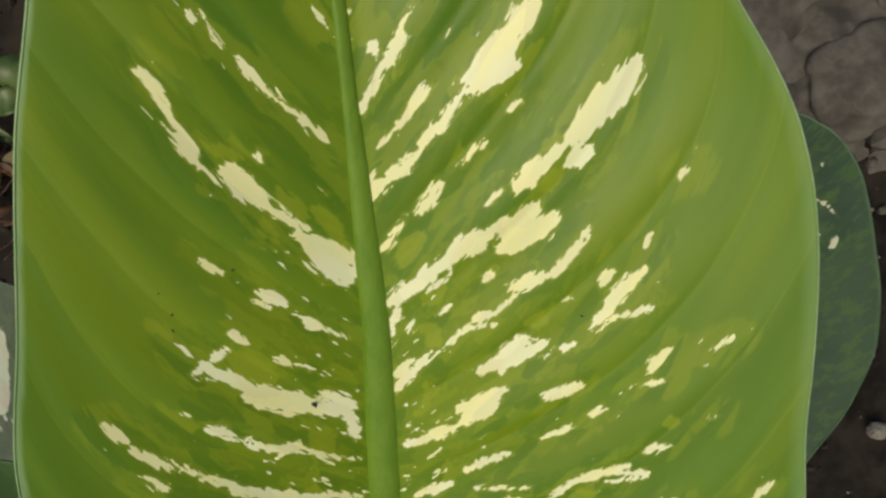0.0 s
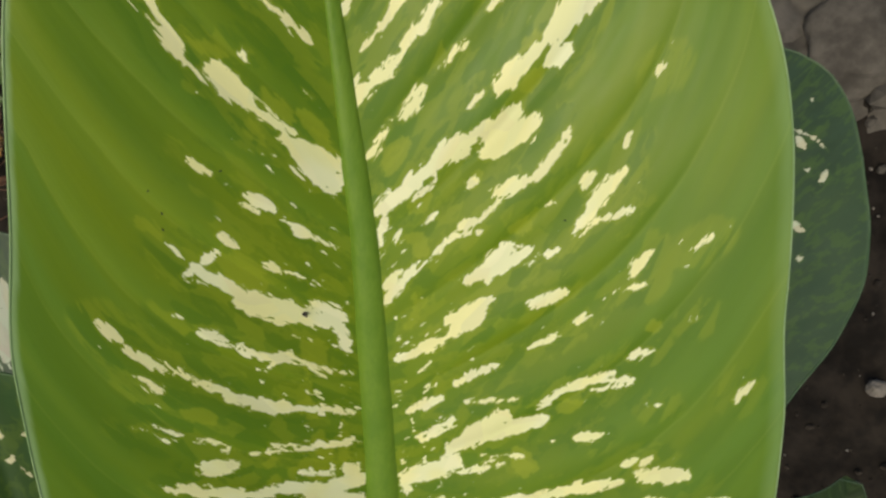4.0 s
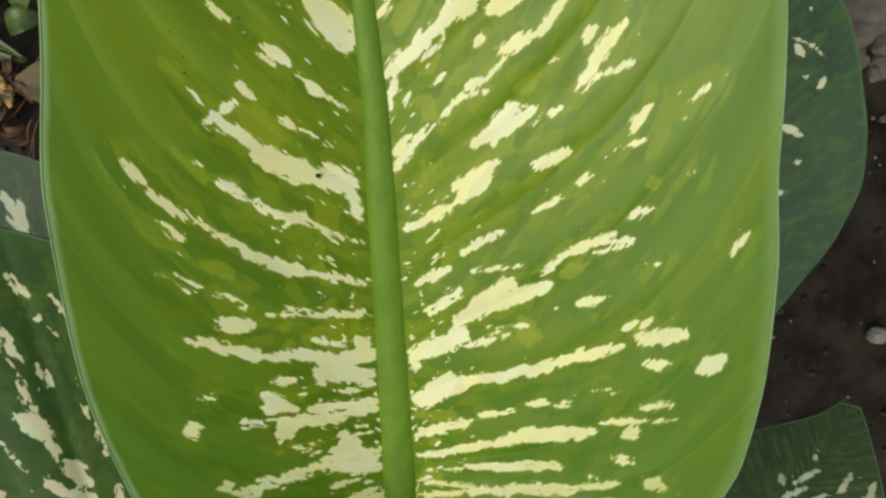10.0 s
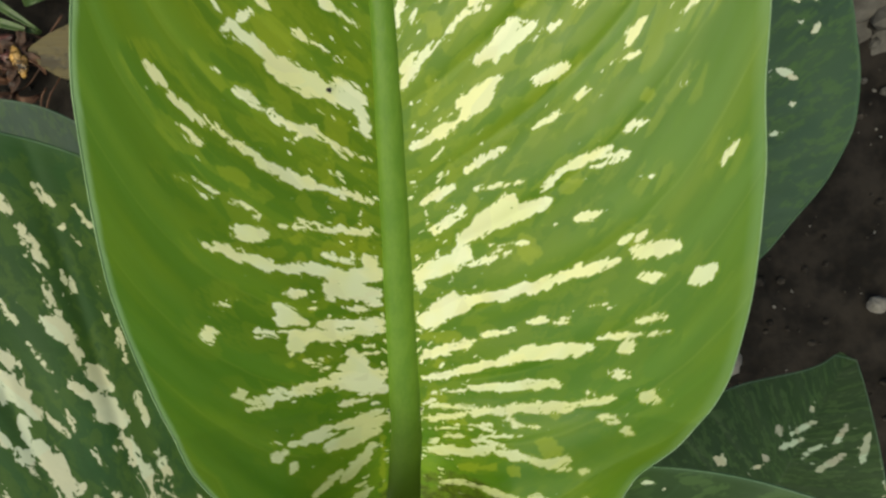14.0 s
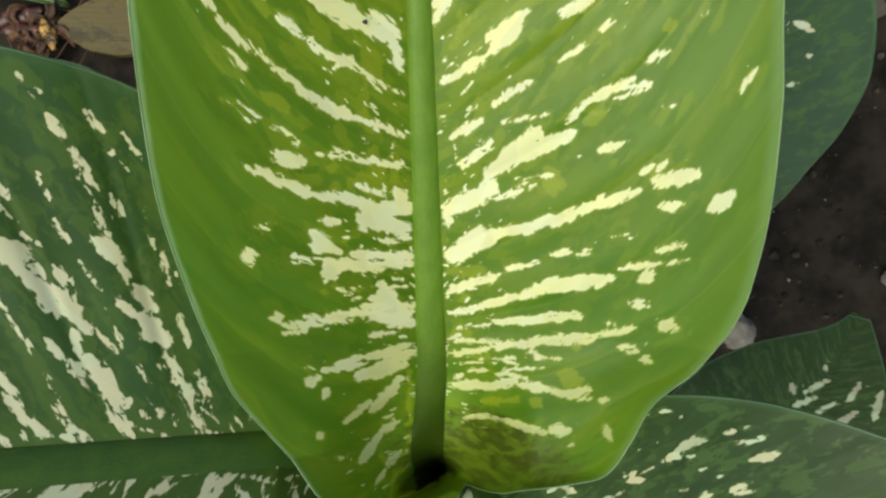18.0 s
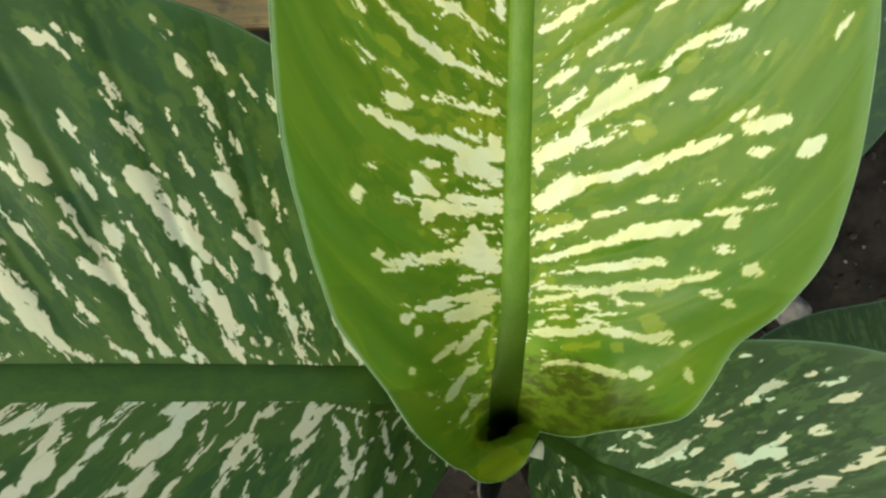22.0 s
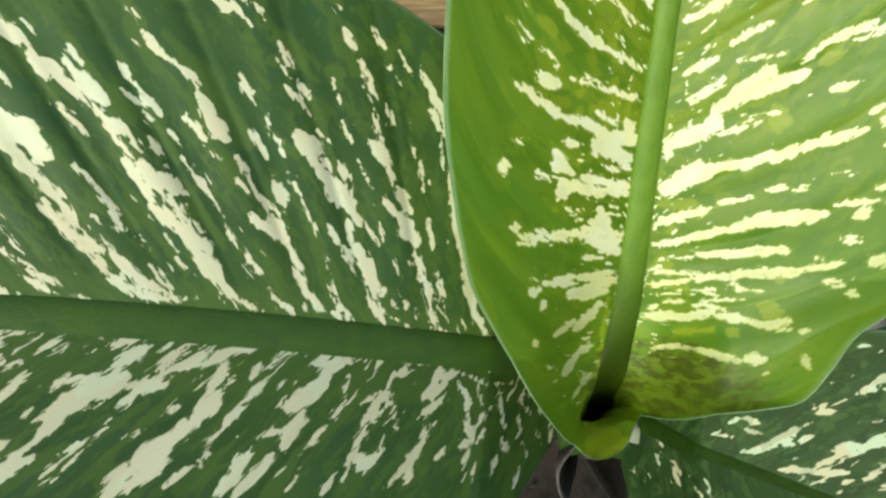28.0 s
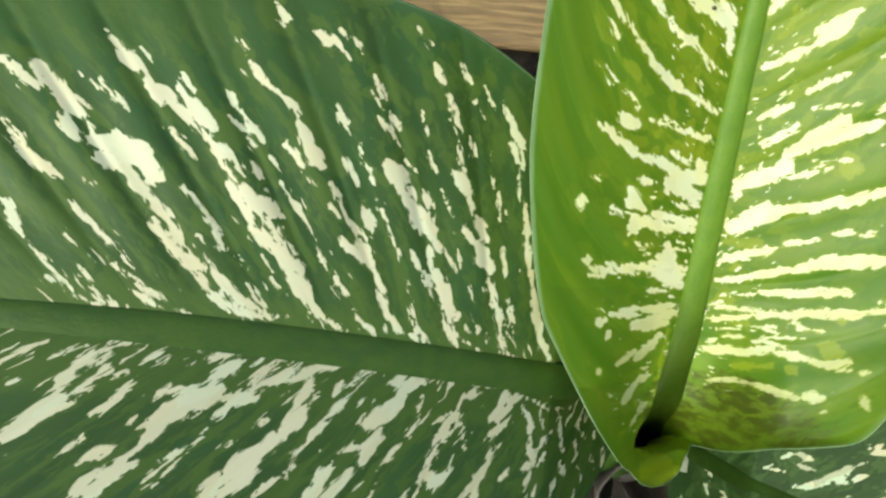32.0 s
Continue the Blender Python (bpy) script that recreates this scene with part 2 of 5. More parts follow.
mature_leaf = leaf_material("mature_leaf", rgb(0.010, 0.026, 0.005), rgb(0.017, 0.040, 0.008), rgb(0.014, 0.034, 0.010), rgb(0.045, 0.085, 0.022), rgb(0.29, 0.31, 0.22), rgb(0.30, 0.29, 0.22), rgb(0.03, 0.065, 0.03), rgb(0.10, 0.24, 0.03), 0.06, 0.56, 11.0, 0.28, 0.2, 0.67, (900.0, 901.0), teeth=1.2)
mature_leaf.node_tree.nodes["Principled BSDF"].inputs["Specular IOR Level"].default_value = 0.26
mature_rib = plain_material("mature_rib", rgb(0.010, 0.024, 0.003), rgb(0.016, 0.034, 0.005), 300, 0.5, 0.0002, (0.4, 4, 4), matt=0.06)
young_rib = plain_material("young_rib", rgb(0.086, 0.168, 0.013), rgb(0.116, 0.202, 0.019), 300, 0.42, 0.0002, (4, 0.4, 4), see_through=0.2, matt=0.35, shade_stain=(-0.143, -0.088, rgb(0.022, 0.040, 0.003)))
old_rib = plain_material("old_rib", rgb(0.027, 0.060, 0.012), rgb(0.038, 0.074, 0.012), 300, 0.40, 0.0002, (0.4, 4, 4), matt=0.26)
young_margin = plain_material("young_margin", rgb(0.20, 0.32, 0.14), rgb(0.30, 0.42, 0.22), 400, 0.35, see_through=0.4)
old_margin = plain_material("old_margin", rgb(0.035, 0.075, 0.035), rgb(0.060, 0.105, 0.055), 400, 0.4)
soil_material = plain_material("soil", rgb(0.005, 0.004, 0.0035), rgb(0.020, 0.016, 0.0135), 160, 0.9, 0.0015, matt=0.12)
stone_material = plain_material("stone", rgb(0.042, 0.037, 0.033), rgb(0.096, 0.086, 0.078), 110, 0.85, 0.002, matt=0.2)
pebble_material = plain_material("pebble", rgb(0.095, 0.083, 0.075), rgb(0.19, 0.168, 0.152), 200, 0.7, 0.001)


def board_material():
    """Worn timber: long grain, sooty rot spots; plants' shade painted olive-dark towards the rotted end."""
    n = Nodes("weathered_wood")
    split = n.node("ShaderNodeSeparateXYZ")
    n.put(split.inputs[0], n.place())
    x, y = split.outputs[0], split.outputs[1]
    wander = n.math("MULTIPLY", n.math("SUBTRACT", n.noise(n.vector(n.math("MULTIPLY", x, 0.3), y), 60, 2.0), 0.5), 0.006)
    grain = n.vector(n.math("MULTIPLY", x, 0.06), n.math("ADD", y, wander), 0.0)
    rings = n.noise(grain, 330, 3.0, 0.6)
    broad = n.noise(grain, 70, 2.0)
    colour = n.mix(n.step(rings, 0.35, 0.68), rgb(0.15, 0.090, 0.035), rgb(0.33, 0.215, 0.095))
    colour = n.mix(n.math("MULTIPLY", n.step(broad, 0.5, 0.7), 0.45), colour, rgb(0.20, 0.105, 0.035))
    end = n.step(n.math("ADD", x, n.math("MULTIPLY", n.math("SUBTRACT", n.noise(n.place(), 40, 3.0), 0.5), 0.06)), -0.215, -0.120, 1.0, 0.0)
    colour = n.mix(n.math("MULTIPLY", end, 0.9), colour, rgb(0.058, 0.044, 0.010))
    rot = n.math("MULTIPLY", end, n.step(n.noise(n.vector(n.math("MULTIPLY", x, 0.55), y), 75, 4.0, 0.65), 0.50, 0.64))
    colour = n.mix(n.math("MULTIPLY", rot, 0.9), colour, rgb(0.030, 0.020, 0.008))
    n.put(n.shader.inputs["Base Color"], colour)
    n.put(n.shader.inputs["Roughness"], n.step(rings, 0.3, 0.7, 0.55, 0.75))
    n.bump(n.math("ADD", rings, n.math("MULTIPLY", rot, -0.8)), 0.6, 0.0005)
    return n.material


wood_material = board_material()
# dark crackled litter; its golden sun highlights are put into the colour
sunlit_litter_material = plain_material("sunlit_litter", rgb(0.020, 0.009, 0.004), rgb(0.52, 0.29, 0.08), 620, 0.28, 0.0016)
litter_material = plain_material("litter", rgb(0.022, 0.009, 0.006), rgb(0.10, 0.042, 0.020), 200, 0.7, 0.0008, see_through=0.1)
sheath_material = plain_material("sheath", rgb(0.016, 0.013, 0.010), rgb(0.065, 0.054, 0.044), 150, 0.6, 0.0008, (3, 3, 0.5))
pale_sheath = plain_material("pale_sheath", rgb(0.13, 0.15, 0.11), rgb(0.25, 0.27, 0.21), 260, 0.6, 0.0004, see_through=0.3)
grass_material = plain_material("grass", rgb(0.022, 0.050, 0.010), rgb(0.075, 0.115, 0.030), 150, 0.45, 0.0004, see_through=0.25)


# ---- mesh helpers ----
def mesh_object(name, verts, faces, material, parent=None, label="", smooth=True):
    data = bpy.data.meshes.new(name)
    data.from_pydata([tuple(v) for v in verts], [], [tuple(q) for q in faces])
    if smooth:
        data.polygons.foreach_set("use_smooth", [True] * len(data.polygons))
    data.materials.append(material)
    data.update()
    ob = new(name, data)
    if parent is not None:
        ob.parent = parent
    if label:
        ob["label"] = label
    return ob


def part(name, bm, material, parent=None, label="", smooth=True):
    data = bpy.data.meshes.new(name)
    bm.to_mesh(data)
    bm.free()
    if smooth:
        data.polygons.foreach_set("use_smooth", [True] * len(data.polygons))
    data.materials.append(material)
    ob = new(name, data)
    if parent is not None:
        ob.parent = parent
    if label:
        ob["label"] = label
    return ob


def grid_faces(rows, cols, closed=False):
    faces = []
    for i in range(rows - 1):
        for j in range(cols - 1 + closed):
            a, b = i * cols + j, i * cols + (j + 1) % cols
            faces.append((a, b, b + cols, a + cols))
    return faces


def tube(name, path, radii, material, parent=None, label="", sides=8, flat=1.0, up=(0, 0, 1)):
    """A closed tube along a path, flattened along up by flat."""
    path = [Vector(p) for p in path]
    verts, count = [], len(path)
    for i, p in enumerate(path):
        way = (path[min(i + 1, count - 1)] - path[max(i - 1, 0)]).normalized()
        side = way.cross(Vector(up))
        side = side.normalized() if side.length > 1e-6 else Vector((1, 0, 0))
        top = side.cross(way).normalized()
        for k in range(sides):
            turn = 2 * math.pi * k / sides
            verts.append(p + side * radii[i] * math.cos(turn) + top * radii[i] * flat * math.sin(turn))
    faces = grid_faces(count, sides, True)
    faces.append(tuple(range(sides))[::-1])
    faces.append(tuple(range((count - 1) * sides, count * sides)))
    return mesh_object(name, verts, faces, material, parent, label)


def curve(stations, values, at):
    """A smooth curve through a few stations (monotone cubic)."""
    s, v = np.array(stations, float), np.array(values, float)
    h, slope = np.diff(s), np.diff(v) / np.diff(s)
    m = np.concatenate([[slope[0]], np.where(slope[1:] * slope[:-1] > 0, 2 * slope[1:] * slope[:-1] / np.where(slope[1:] + slope[:-1] == 0, 1, slope[1:] + slope[:-1]), 0), [slope[-1]]])
    at = np.clip(np.asarray(at, float), s[0], s[-1])
    i = np.clip(np.searchsorted(s, at) - 1, 0, len(h) - 1)
    t = (at - s[i]) / h[i]
    return (v[i] * (1 + 2 * t) * (1 - t) ** 2 + m[i] * h[i] * t * (1 - t) ** 2 + v[i + 1] * t * t * (3 - 2 * t) + m[i + 1] * h[i] * t * t * (t - 1))


# ---- leaves: plan coordinates and heights in units of one blade width ----
UNIT = 0.15
MAIN, LIME, LEFT, RIGHT, BACK, TIP, PALE = ([] for _ in range(7))


def streaks(leaf, *marks):
    """Cream streaks of a leaf in plan: two ends and the half width, in mm."""
    leaf.extend(marks)


def cream_field(marks, a, b, slim=1.0, tail=0.0):
    """Signed reach (mm) of the nearest streak at plan points a, b (mm): positive inside; streaks run out in thin tails."""
    field = np.full(a.shape, -8.0)
    for x0, y0, x1, y1, w in marks:
        box = (a > min(x0, x1) - 9) & (a < max(x0, x1) + 9) & (b > min(y0, y1) - 9) & (b < max(y0, y1) + 9)
        pa, pb = a[box] - x0, b[box] - y0
        dx, dy = x1 - x0, y1 - y0
        along = (pa * dx + pb * dy) / max(dx * dx + dy * dy, 1e-6)
        t = np.clip(along, 0, 1)
        reach = slim * w * (0.62 + 0.62 * np.sin(math.pi * (0.12 + 0.76 * t))) - 0.22 - np.hypot(pa - t * dx, pb - t * dy)
        if tail:
            more = min(tail / max(math.hypot(dx, dy), 1.0), 1.5)
            t = np.clip(along, -more, 1 + more)
            reach = np.maximum(reach, 0.25 - np.hypot(pa - t * dx, pb - t * dy))
        field[box] = np.maximum(field[box], reach)
    return field


def blade(name, a, b, h, vein, out, marks, material, parent, label, share, slim=1.0, tail=0.0, slant=0.0):
    """A blade from grids of plan position and height (units), with its lamina attribute; slant leans parts of it over."""
    rows, cols = a.shape
    verts = np.stack([a, b + slant, h], -1).reshape(-1, 3) * UNIT
    ob = mesh_object(name, verts, grid_faces(rows, cols), material, parent, label)
    lamina = np.stack([vein * UNIT * 1000, out * UNIT * 1000, cream_field(marks, a * UNIT * 1000, b * UNIT * 1000, slim, tail)], -1)
    attribute = ob.data.attributes.new("lamina", "FLOAT_VECTOR", "POINT")
    attribute.data.foreach_set("vector", lamina.reshape(-1).astype(np.float32))
    rim = ob.data.attributes.new("rim", "FLOAT", "POINT")
    rim.data.foreach_set("value", np.repeat(share[None], rows, 0).reshape(-1).astype(np.float32))
    return ob


streaks(MAIN,
        (13.2, 35.8, 10.2, 32.0, 1.8), (10.2, 32.0, 4.9, 26.1, 2.0), (-5.9, 31.9, -9.0, 27.8, 0.9),
        (-11.0, 30.8, -10.5, 30.1, 1.0), (1.3, 33.2, 0.5, 31.8, 0.3), (-14.2, 35.9, -13.9, 34.9, 0.3),
        (-4.1, 36.1, -7.1, 32.3, 0.3), (-33.0, 32.4, -30.8, 28.3, 0.5), (-33.9, 31.3, -33.7, 30.8, 0.6),
        (-29.0, 27.2, -26.4, 23.3, 0.7), (-25.8, 23.1, -18.8, 18.1, 0.5), (-18.5, 34.7, -17.5, 33.2, 0.6),
        (-40.5, 23.5, -39.4, 21.3, 0.8), (9.4, 28.2, 4.8, 26.2, 2.2), (3.5, 24.3, -3.8, 15.9, 1.0),
        (10.7, 27.8, 3.5, 24.3, 1.3), (-3.8, 15.9, -11.7, 9.2, 1.0), (-11.7, 12.3, -12.5, 7.4, 0.7))
streaks(MAIN,
        (-3.0, 25.2, -6.3, 20.3, 0.9), (-6.3, 20.3, -10.2, 16.8, 0.5), (-9.4, 28.3, -12.9, 21.9, 0.8),
        (12.6, 23.7, 10.5, 21.9, 0.4), (7.9, 18.0, 1.6, 13.3, 0.4), (-0.7, 10.8, -4.6, 6.0, 1.0),
        (-6.1, 5.6, -10.3, 0.0, 0.7), (28.5, 27.2, 25.8, 22.1, 2.0), (25.6, 24.4, 20.2, 17.6, 1.9),
        (20.2, 17.6, 12.7, 10.0, 0.9), (23.0, 15.2, 20.5, 14.0, 1.4), (15.2, 13.8, 12.2, 10.0, 1.5),
        (9.9, 9.7, 7.2, 7.5, 0.4), (18.0, 4.7, 10.2, 0.2, 1.8), (15.1, 6.9, 11.1, 1.6, 2.0),
        (11.9, 5.2, 3.5, -0.1, 1.1), (6.3, 2.6, -1.5, -3.9, 1.5), (-1.5, -3.9, -9.9, -10.0, 1.4))
streaks(MAIN,
        (-7.8, -8.9, -10.7, -19.8, 0.8), (6.9, 0.3, 4.9, -0.2, 0.9), (1.0, -4.5, -2.6, -7.9, 0.5),
        (24.0, 3.6, 23.2, 1.4, 0.9), (22.8, 1.0, 19.0, -4.1, 0.9), (17.6, -4.6, 12.4, -7.0, 1.3),
        (13.4, -7.5, 9.5, -11.6, 0.6), (8.5, -11.6, 6.0, -12.9, 0.9), (5.0, -14.2, -1.9, -20.3, 0.6),
        (-3.0, -20.8, -9.8, -28.0, 1.1), (-5.4, -13.7, -6.5, -15.3, 0.7), (1.4, -10.5, -0.6, -11.6, 0.5),
        (34.0, 2.1, 33.7, 0.3, 0.6), (38.6, 12.6, 37.5, 11.4, 0.5), (8.4, -4.5, 7.4, -5.0, 0.6),
        (33.7, -3.4, 28.8, -9.1, 1.4), (28.3, -3.8, 27.6, -6.1, 1.0), (31.4, -7.1, 26.4, -14.1, 1.1))
streaks(MAIN,
        (35.8, -10.1, 30.0, -12.0, 0.7), (22.6, -8.6, 21.2, -9.0, 0.3), (18.3, -17.3, 7.7, -22.9, 1.5),
        (14.7, -16.8, 10.8, -21.8, 2.0), (23.7, -17.2, 17.9, -20.0, 0.7), (12.0, -26.8, 3.4, -31.2, 1.2),
        (10.5, -28.6, 3.4, -34.9, 1.6), (3.4, -34.9, -7.6, -40.3, 1.2), (25.3, -25.3, 19.3, -27.8, 1.2),
        (39.0, -17.6, 37.2, -22.3, 1.0), (40.1, -23.3, 34.1, -25.3, 0.6), (48.9, -14.9, 46.2, -17.4, 0.5),
        (30.2, -30.0, 27.7, -31.3, 0.9), (24.9, -34.0, 18.8, -37.3, 0.7), (49.6, -29.4, 47.9, -30.6, 0.4),
        (13.5, -40.7, 4.6, -45.2, 0.9), (41.6, -36.3, 37.9, -38.6, 0.9), (59.0, -41.6, 56.6, -45.5, 0.6))
streaks(MAIN,
        (1.7, -48.7, -5.6, -52.8, 1.0), (-6.7, -34.1, -7.0, -35.6, 0.6), (-7.5, -48.0, -7.9, -49.4, 0.5),
        (35.7, -41.7, 25.7, -46.2, 1.0), (38.0, -44.0, 32.0, -45.7, 0.6), (25.7, -46.2, 21.6, -50.5, 0.8),
        (22.9, -53.1, 9.4, -57.9, 1.8), (15.0, -52.4, 3.4, -62.2, 2.0), (33.9, -55.9, 29.7, -57.0, 0.6),
        (17.1, -48.0, 12.7, -49.5, 0.5), (4.6, -55.5, -2.7, -59.8, 0.6), (-40.6, 23.6, -38.1, 18.1, 0.9),
        (-38.1, 18.1, -35.7, 12.0, 0.9), (-35.7, 12.0, -33.0, 9.6, 0.6), (-32.4, 11.5, -28.7, 7.5, 1.7),
        (-28.8, 7.1, -22.3, 3.3, 0.8), (-24.0, 2.4, -16.0, -1.5, 1.2), (-21.8, 0.2, -17.2, -4.4, 2.5))
streaks(MAIN,
        (-20.3, -4.9, -16.3, -4.4, 1.1), (-28.9, 25.9, -27.3, 23.1, 0.6), (-26.6, 22.9, -22.0, 20.3, 0.5),
        (-22.0, 19.9, -18.7, 17.1, 0.6), (-28.1, 14.7, -27.9, 13.9, 0.8), (-20.4, 9.9, -19.0, 8.7, 0.4),
        (-37.6, -2.0, -35.7, -3.9, 0.5), (-29.9, -7.2, -27.4, -9.1, 1.1), (-31.6, -8.6, -29.5, -10.0, 0.5),
        (-26.4, -11.1, -24.0, -12.2, 0.3), (-24.4, -12.7, -22.4, -13.8, 1.0), (-21.6, -14.3, -17.2, -16.4, 0.3),
        (-29.0, -0.0, -26.0, -0.8, 0.4), (-35.0, -13.8, -32.5, -15.4, 0.3), (-29.3, -18.5, -27.4, -20.2, 0.7),
        (-26.5, -20.2, -23.2, -22.2, 0.3), (-21.9, -22.8, -20.2, -23.8, 0.7), (-36.5, -16.9, -40.8, -20.5, 1.0))
streaks(MAIN,
        (-39.3, -20.1, -33.6, -24.2, 1.3), (-33.8, -25.3, -24.0, -29.9, 2.0), (-32.4, -27.6, -18.4, -31.4, 1.6),
        (-21.9, -27.4, -17.4, -30.9, 1.4), (-18.4, -32.0, -17.4, -37.8, 1.1), (-44.0, -27.5, -42.7, -28.0, 0.4),
        (-38.8, -30.4, -36.5, -33.6, 0.6), (-36.5, -33.6, -31.8, -36.2, 0.5), (-31.0, -37.5, -26.6, -38.4, 0.7),
        (-31.7, -39.7, -29.8, -38.3, 0.7), (-26.7, -39.0, -17.2, -43.0, 0.5), (-42.5, -15.3, -40.3, -17.6, 0.3),
        (-53.0, -27.7, -51.6, -30.9, 0.9), (-50.6, -32.9, -45.7, -38.3, 0.9), (-48.5, -39.8, -47.1, -40.4, 0.4),
        (-44.9, -37.9, -37.8, -44.2, 0.7), (-37.9, -44.8, -29.5, -48.3, 1.0), (-34.8, -47.5, -27.7, -49.5, 1.0))
streaks(MAIN,
        (-27.7, -48.9, -16.8, -52.7, 0.8), (-52.0, -47.8, -47.7, -51.5, 0.3), (-45.4, -52.3, -39.2, -55.0, 0.3),
        (-32.2, -56.5, -24.7, -59.1, 0.5), (-24.6, -58.3, -16.2, -60.6, 0.6), (4.4, -54.1, -3.6, -58.8, 0.8),
        (4.4, -65.0, -6.9, -71.0, 2.2), (9.7, -65.0, 14.9, -63.5, 0.5), (-7.6, -72.5, -6.2, -73.3, 1.1),
        (38.5, -66.5, 22.9, -71.7, 1.3), (24.2, -72.3, 7.1, -76.6, 1.5), (5.7, -77.4, -6.6, -82.6, 2.0),
        (1.5, -75.3, -4.3, -80.1, 1.3), (50.1, -63.0, 43.0, -64.4, 1.7), (48.0, -69.5, 44.6, -70.3, 1.3),
        (57.2, -67.9, 54.8, -70.6, 1.8), (41.5, -60.6, 39.4, -62.5, 0.7), (44.8, -59.9, 42.7, -61.2, 0.8))
streaks(MAIN,
        (34.2, -55.6, 29.5, -56.6, 0.8), (37.5, -76.7, 33.3, -77.6, 0.4), (29.1, -80.7, 27.2, -81.1, 0.8),
        (23.9, -81.0, 20.7, -81.6, 0.6), (50.1, -79.2, 44.4, -80.8, 0.9), (16.8, -84.4, 8.5, -86.5, 0.7),
        (8.5, -87.3, -6.9, -91.5, 0.6), (34.0, -88.2, 16.9, -91.4, 2.0), (23.6, -89.3, 11.4, -94.3, 1.4),
        (10.0, -95.2, -7.2, -99.8, 1.0), (45.9, -83.9, 36.3, -85.4, 0.8), (43.7, -86.2, 41.5, -88.6, 1.4),
        (51.0, -82.6, 47.0, -84.0, 0.5), (43.1, -93.6, 39.4, -94.3, 0.7), (48.9, -98.7, 47.2, -99.2, 1.0),
        (26.7, -97.7, 8.6, -101.2, 0.7), (8.6, -101.7, -5.1, -104.3, 0.5), (41.2, -101.2, 29.7, -104.3, 0.9))
streaks(MAIN,
        (29.7, -104.1, 12.9, -107.5, 1.1), (12.9, -107.5, -6.9, -112.7, 0.8), (40.8, -106.3, 38.2, -106.9, 0.8),
        (44.5, -109.2, 43.3, -109.4, 1.3), (11.3, -111.9, 1.0, -113.6, 0.5), (24.1, -110.9, 15.7, -111.3, 0.5),
        (-51.3, -47.1, -46.3, -50.9, 0.3), (-44.2, -52.3, -41.1, -53.5, 0.5), (-43.7, -58.5, -39.5, -60.0, 1.6),
        (-48.6, -61.0, -43.3, -62.8, 0.5), (-43.9, -64.0, -35.8, -67.9, 1.1), (-35.8, -67.3, -26.0, -68.9, 1.3),
        (-27.9, -64.7, -22.3, -66.5, 0.9), (-27.4, -70.9, -15.8, -70.0, 1.9), (-25.1, -71.9, -18.0, -75.0, 1.0),
        (-19.8, -65.3, -18.1, -67.6, 1.4), (-35.6, -57.1, -28.4, -58.1, 0.4), (-28.4, -58.7, -18.2, -59.2, 0.7))
streaks(MAIN,
        (-48.5, -73.4, -46.9, -74.1, 0.9), (-38.1, -78.5, -35.0, -79.7, 1.3), (-43.7, -81.9, -26.2, -84.6, 0.7),
        (-36.6, -85.2, -34.5, -85.6, 1.5), (-30.7, -81.9, -17.2, -83.1, 1.3), (-20.6, -76.8, -16.9, -78.1, 1.1),
        (-52.2, -79.8, -51.0, -81.7, 0.9), (-27.0, -94.3, -18.3, -99.8, 1.6), (-24.3, -91.7, -20.7, -96.6, 1.3),
        (-21.5, -89.1, -19.0, -89.6, 0.6), (-41.4, -98.3, -32.3, -99.8, 0.8), (-48.5, -95.9, -47.5, -96.6, 0.7),
        (-46.8, -99.0, -42.7, -100.6, 0.6), (-32.1, -97.0, -24.9, -99.7, 0.8), (-39.3, -112.3, -29.7, -112.6, 1.0),
        (-29.6, -110.9, -17.6, -111.6, 1.0), (-42.9, -114.9, -41.9, -116.0, 1.0), (-38.4, -76.6, -34.3, -80.9, 1.5))
streaks(MAIN,
        (-37.3, -84.3, -34.7, -86.2, 0.9), (-24.8, -90.4, -23.4, -96.2, 1.5), (-37.8, -97.6, -17.2, -98.8, 1.1),
        (-29.2, -96.1, -17.2, -97.3, 1.2), (-42.3, -97.2, -39.5, -97.9, 0.9), (-48.8, -95.6, -47.2, -96.7, 0.6),
        (-46.1, -99.4, -42.6, -100.4, 0.6), (-39.3, -112.4, -26.5, -109.9, 1.0), (-30.1, -111.3, -18.5, -109.1, 1.1),
        (-31.1, -116.1, -27.9, -117.8, 0.6), (-43.3, -110.9, -41.1, -111.7, 0.4), (-43.2, -115.0, -41.0, -115.9, 0.8),
        (-25.5, -103.8, -17.4, -102.8, 0.4), (-32.8, -91.7, -29.6, -91.0, 0.5), (-27.2, -91.1, -17.0, -91.4, 0.5),
        (-5.8, -84.3, 2.3, -77.9, 1.9), (-6.9, -91.9, 4.6, -88.4, 0.5), (-4.7, -99.6, 10.7, -93.6, 1.0))
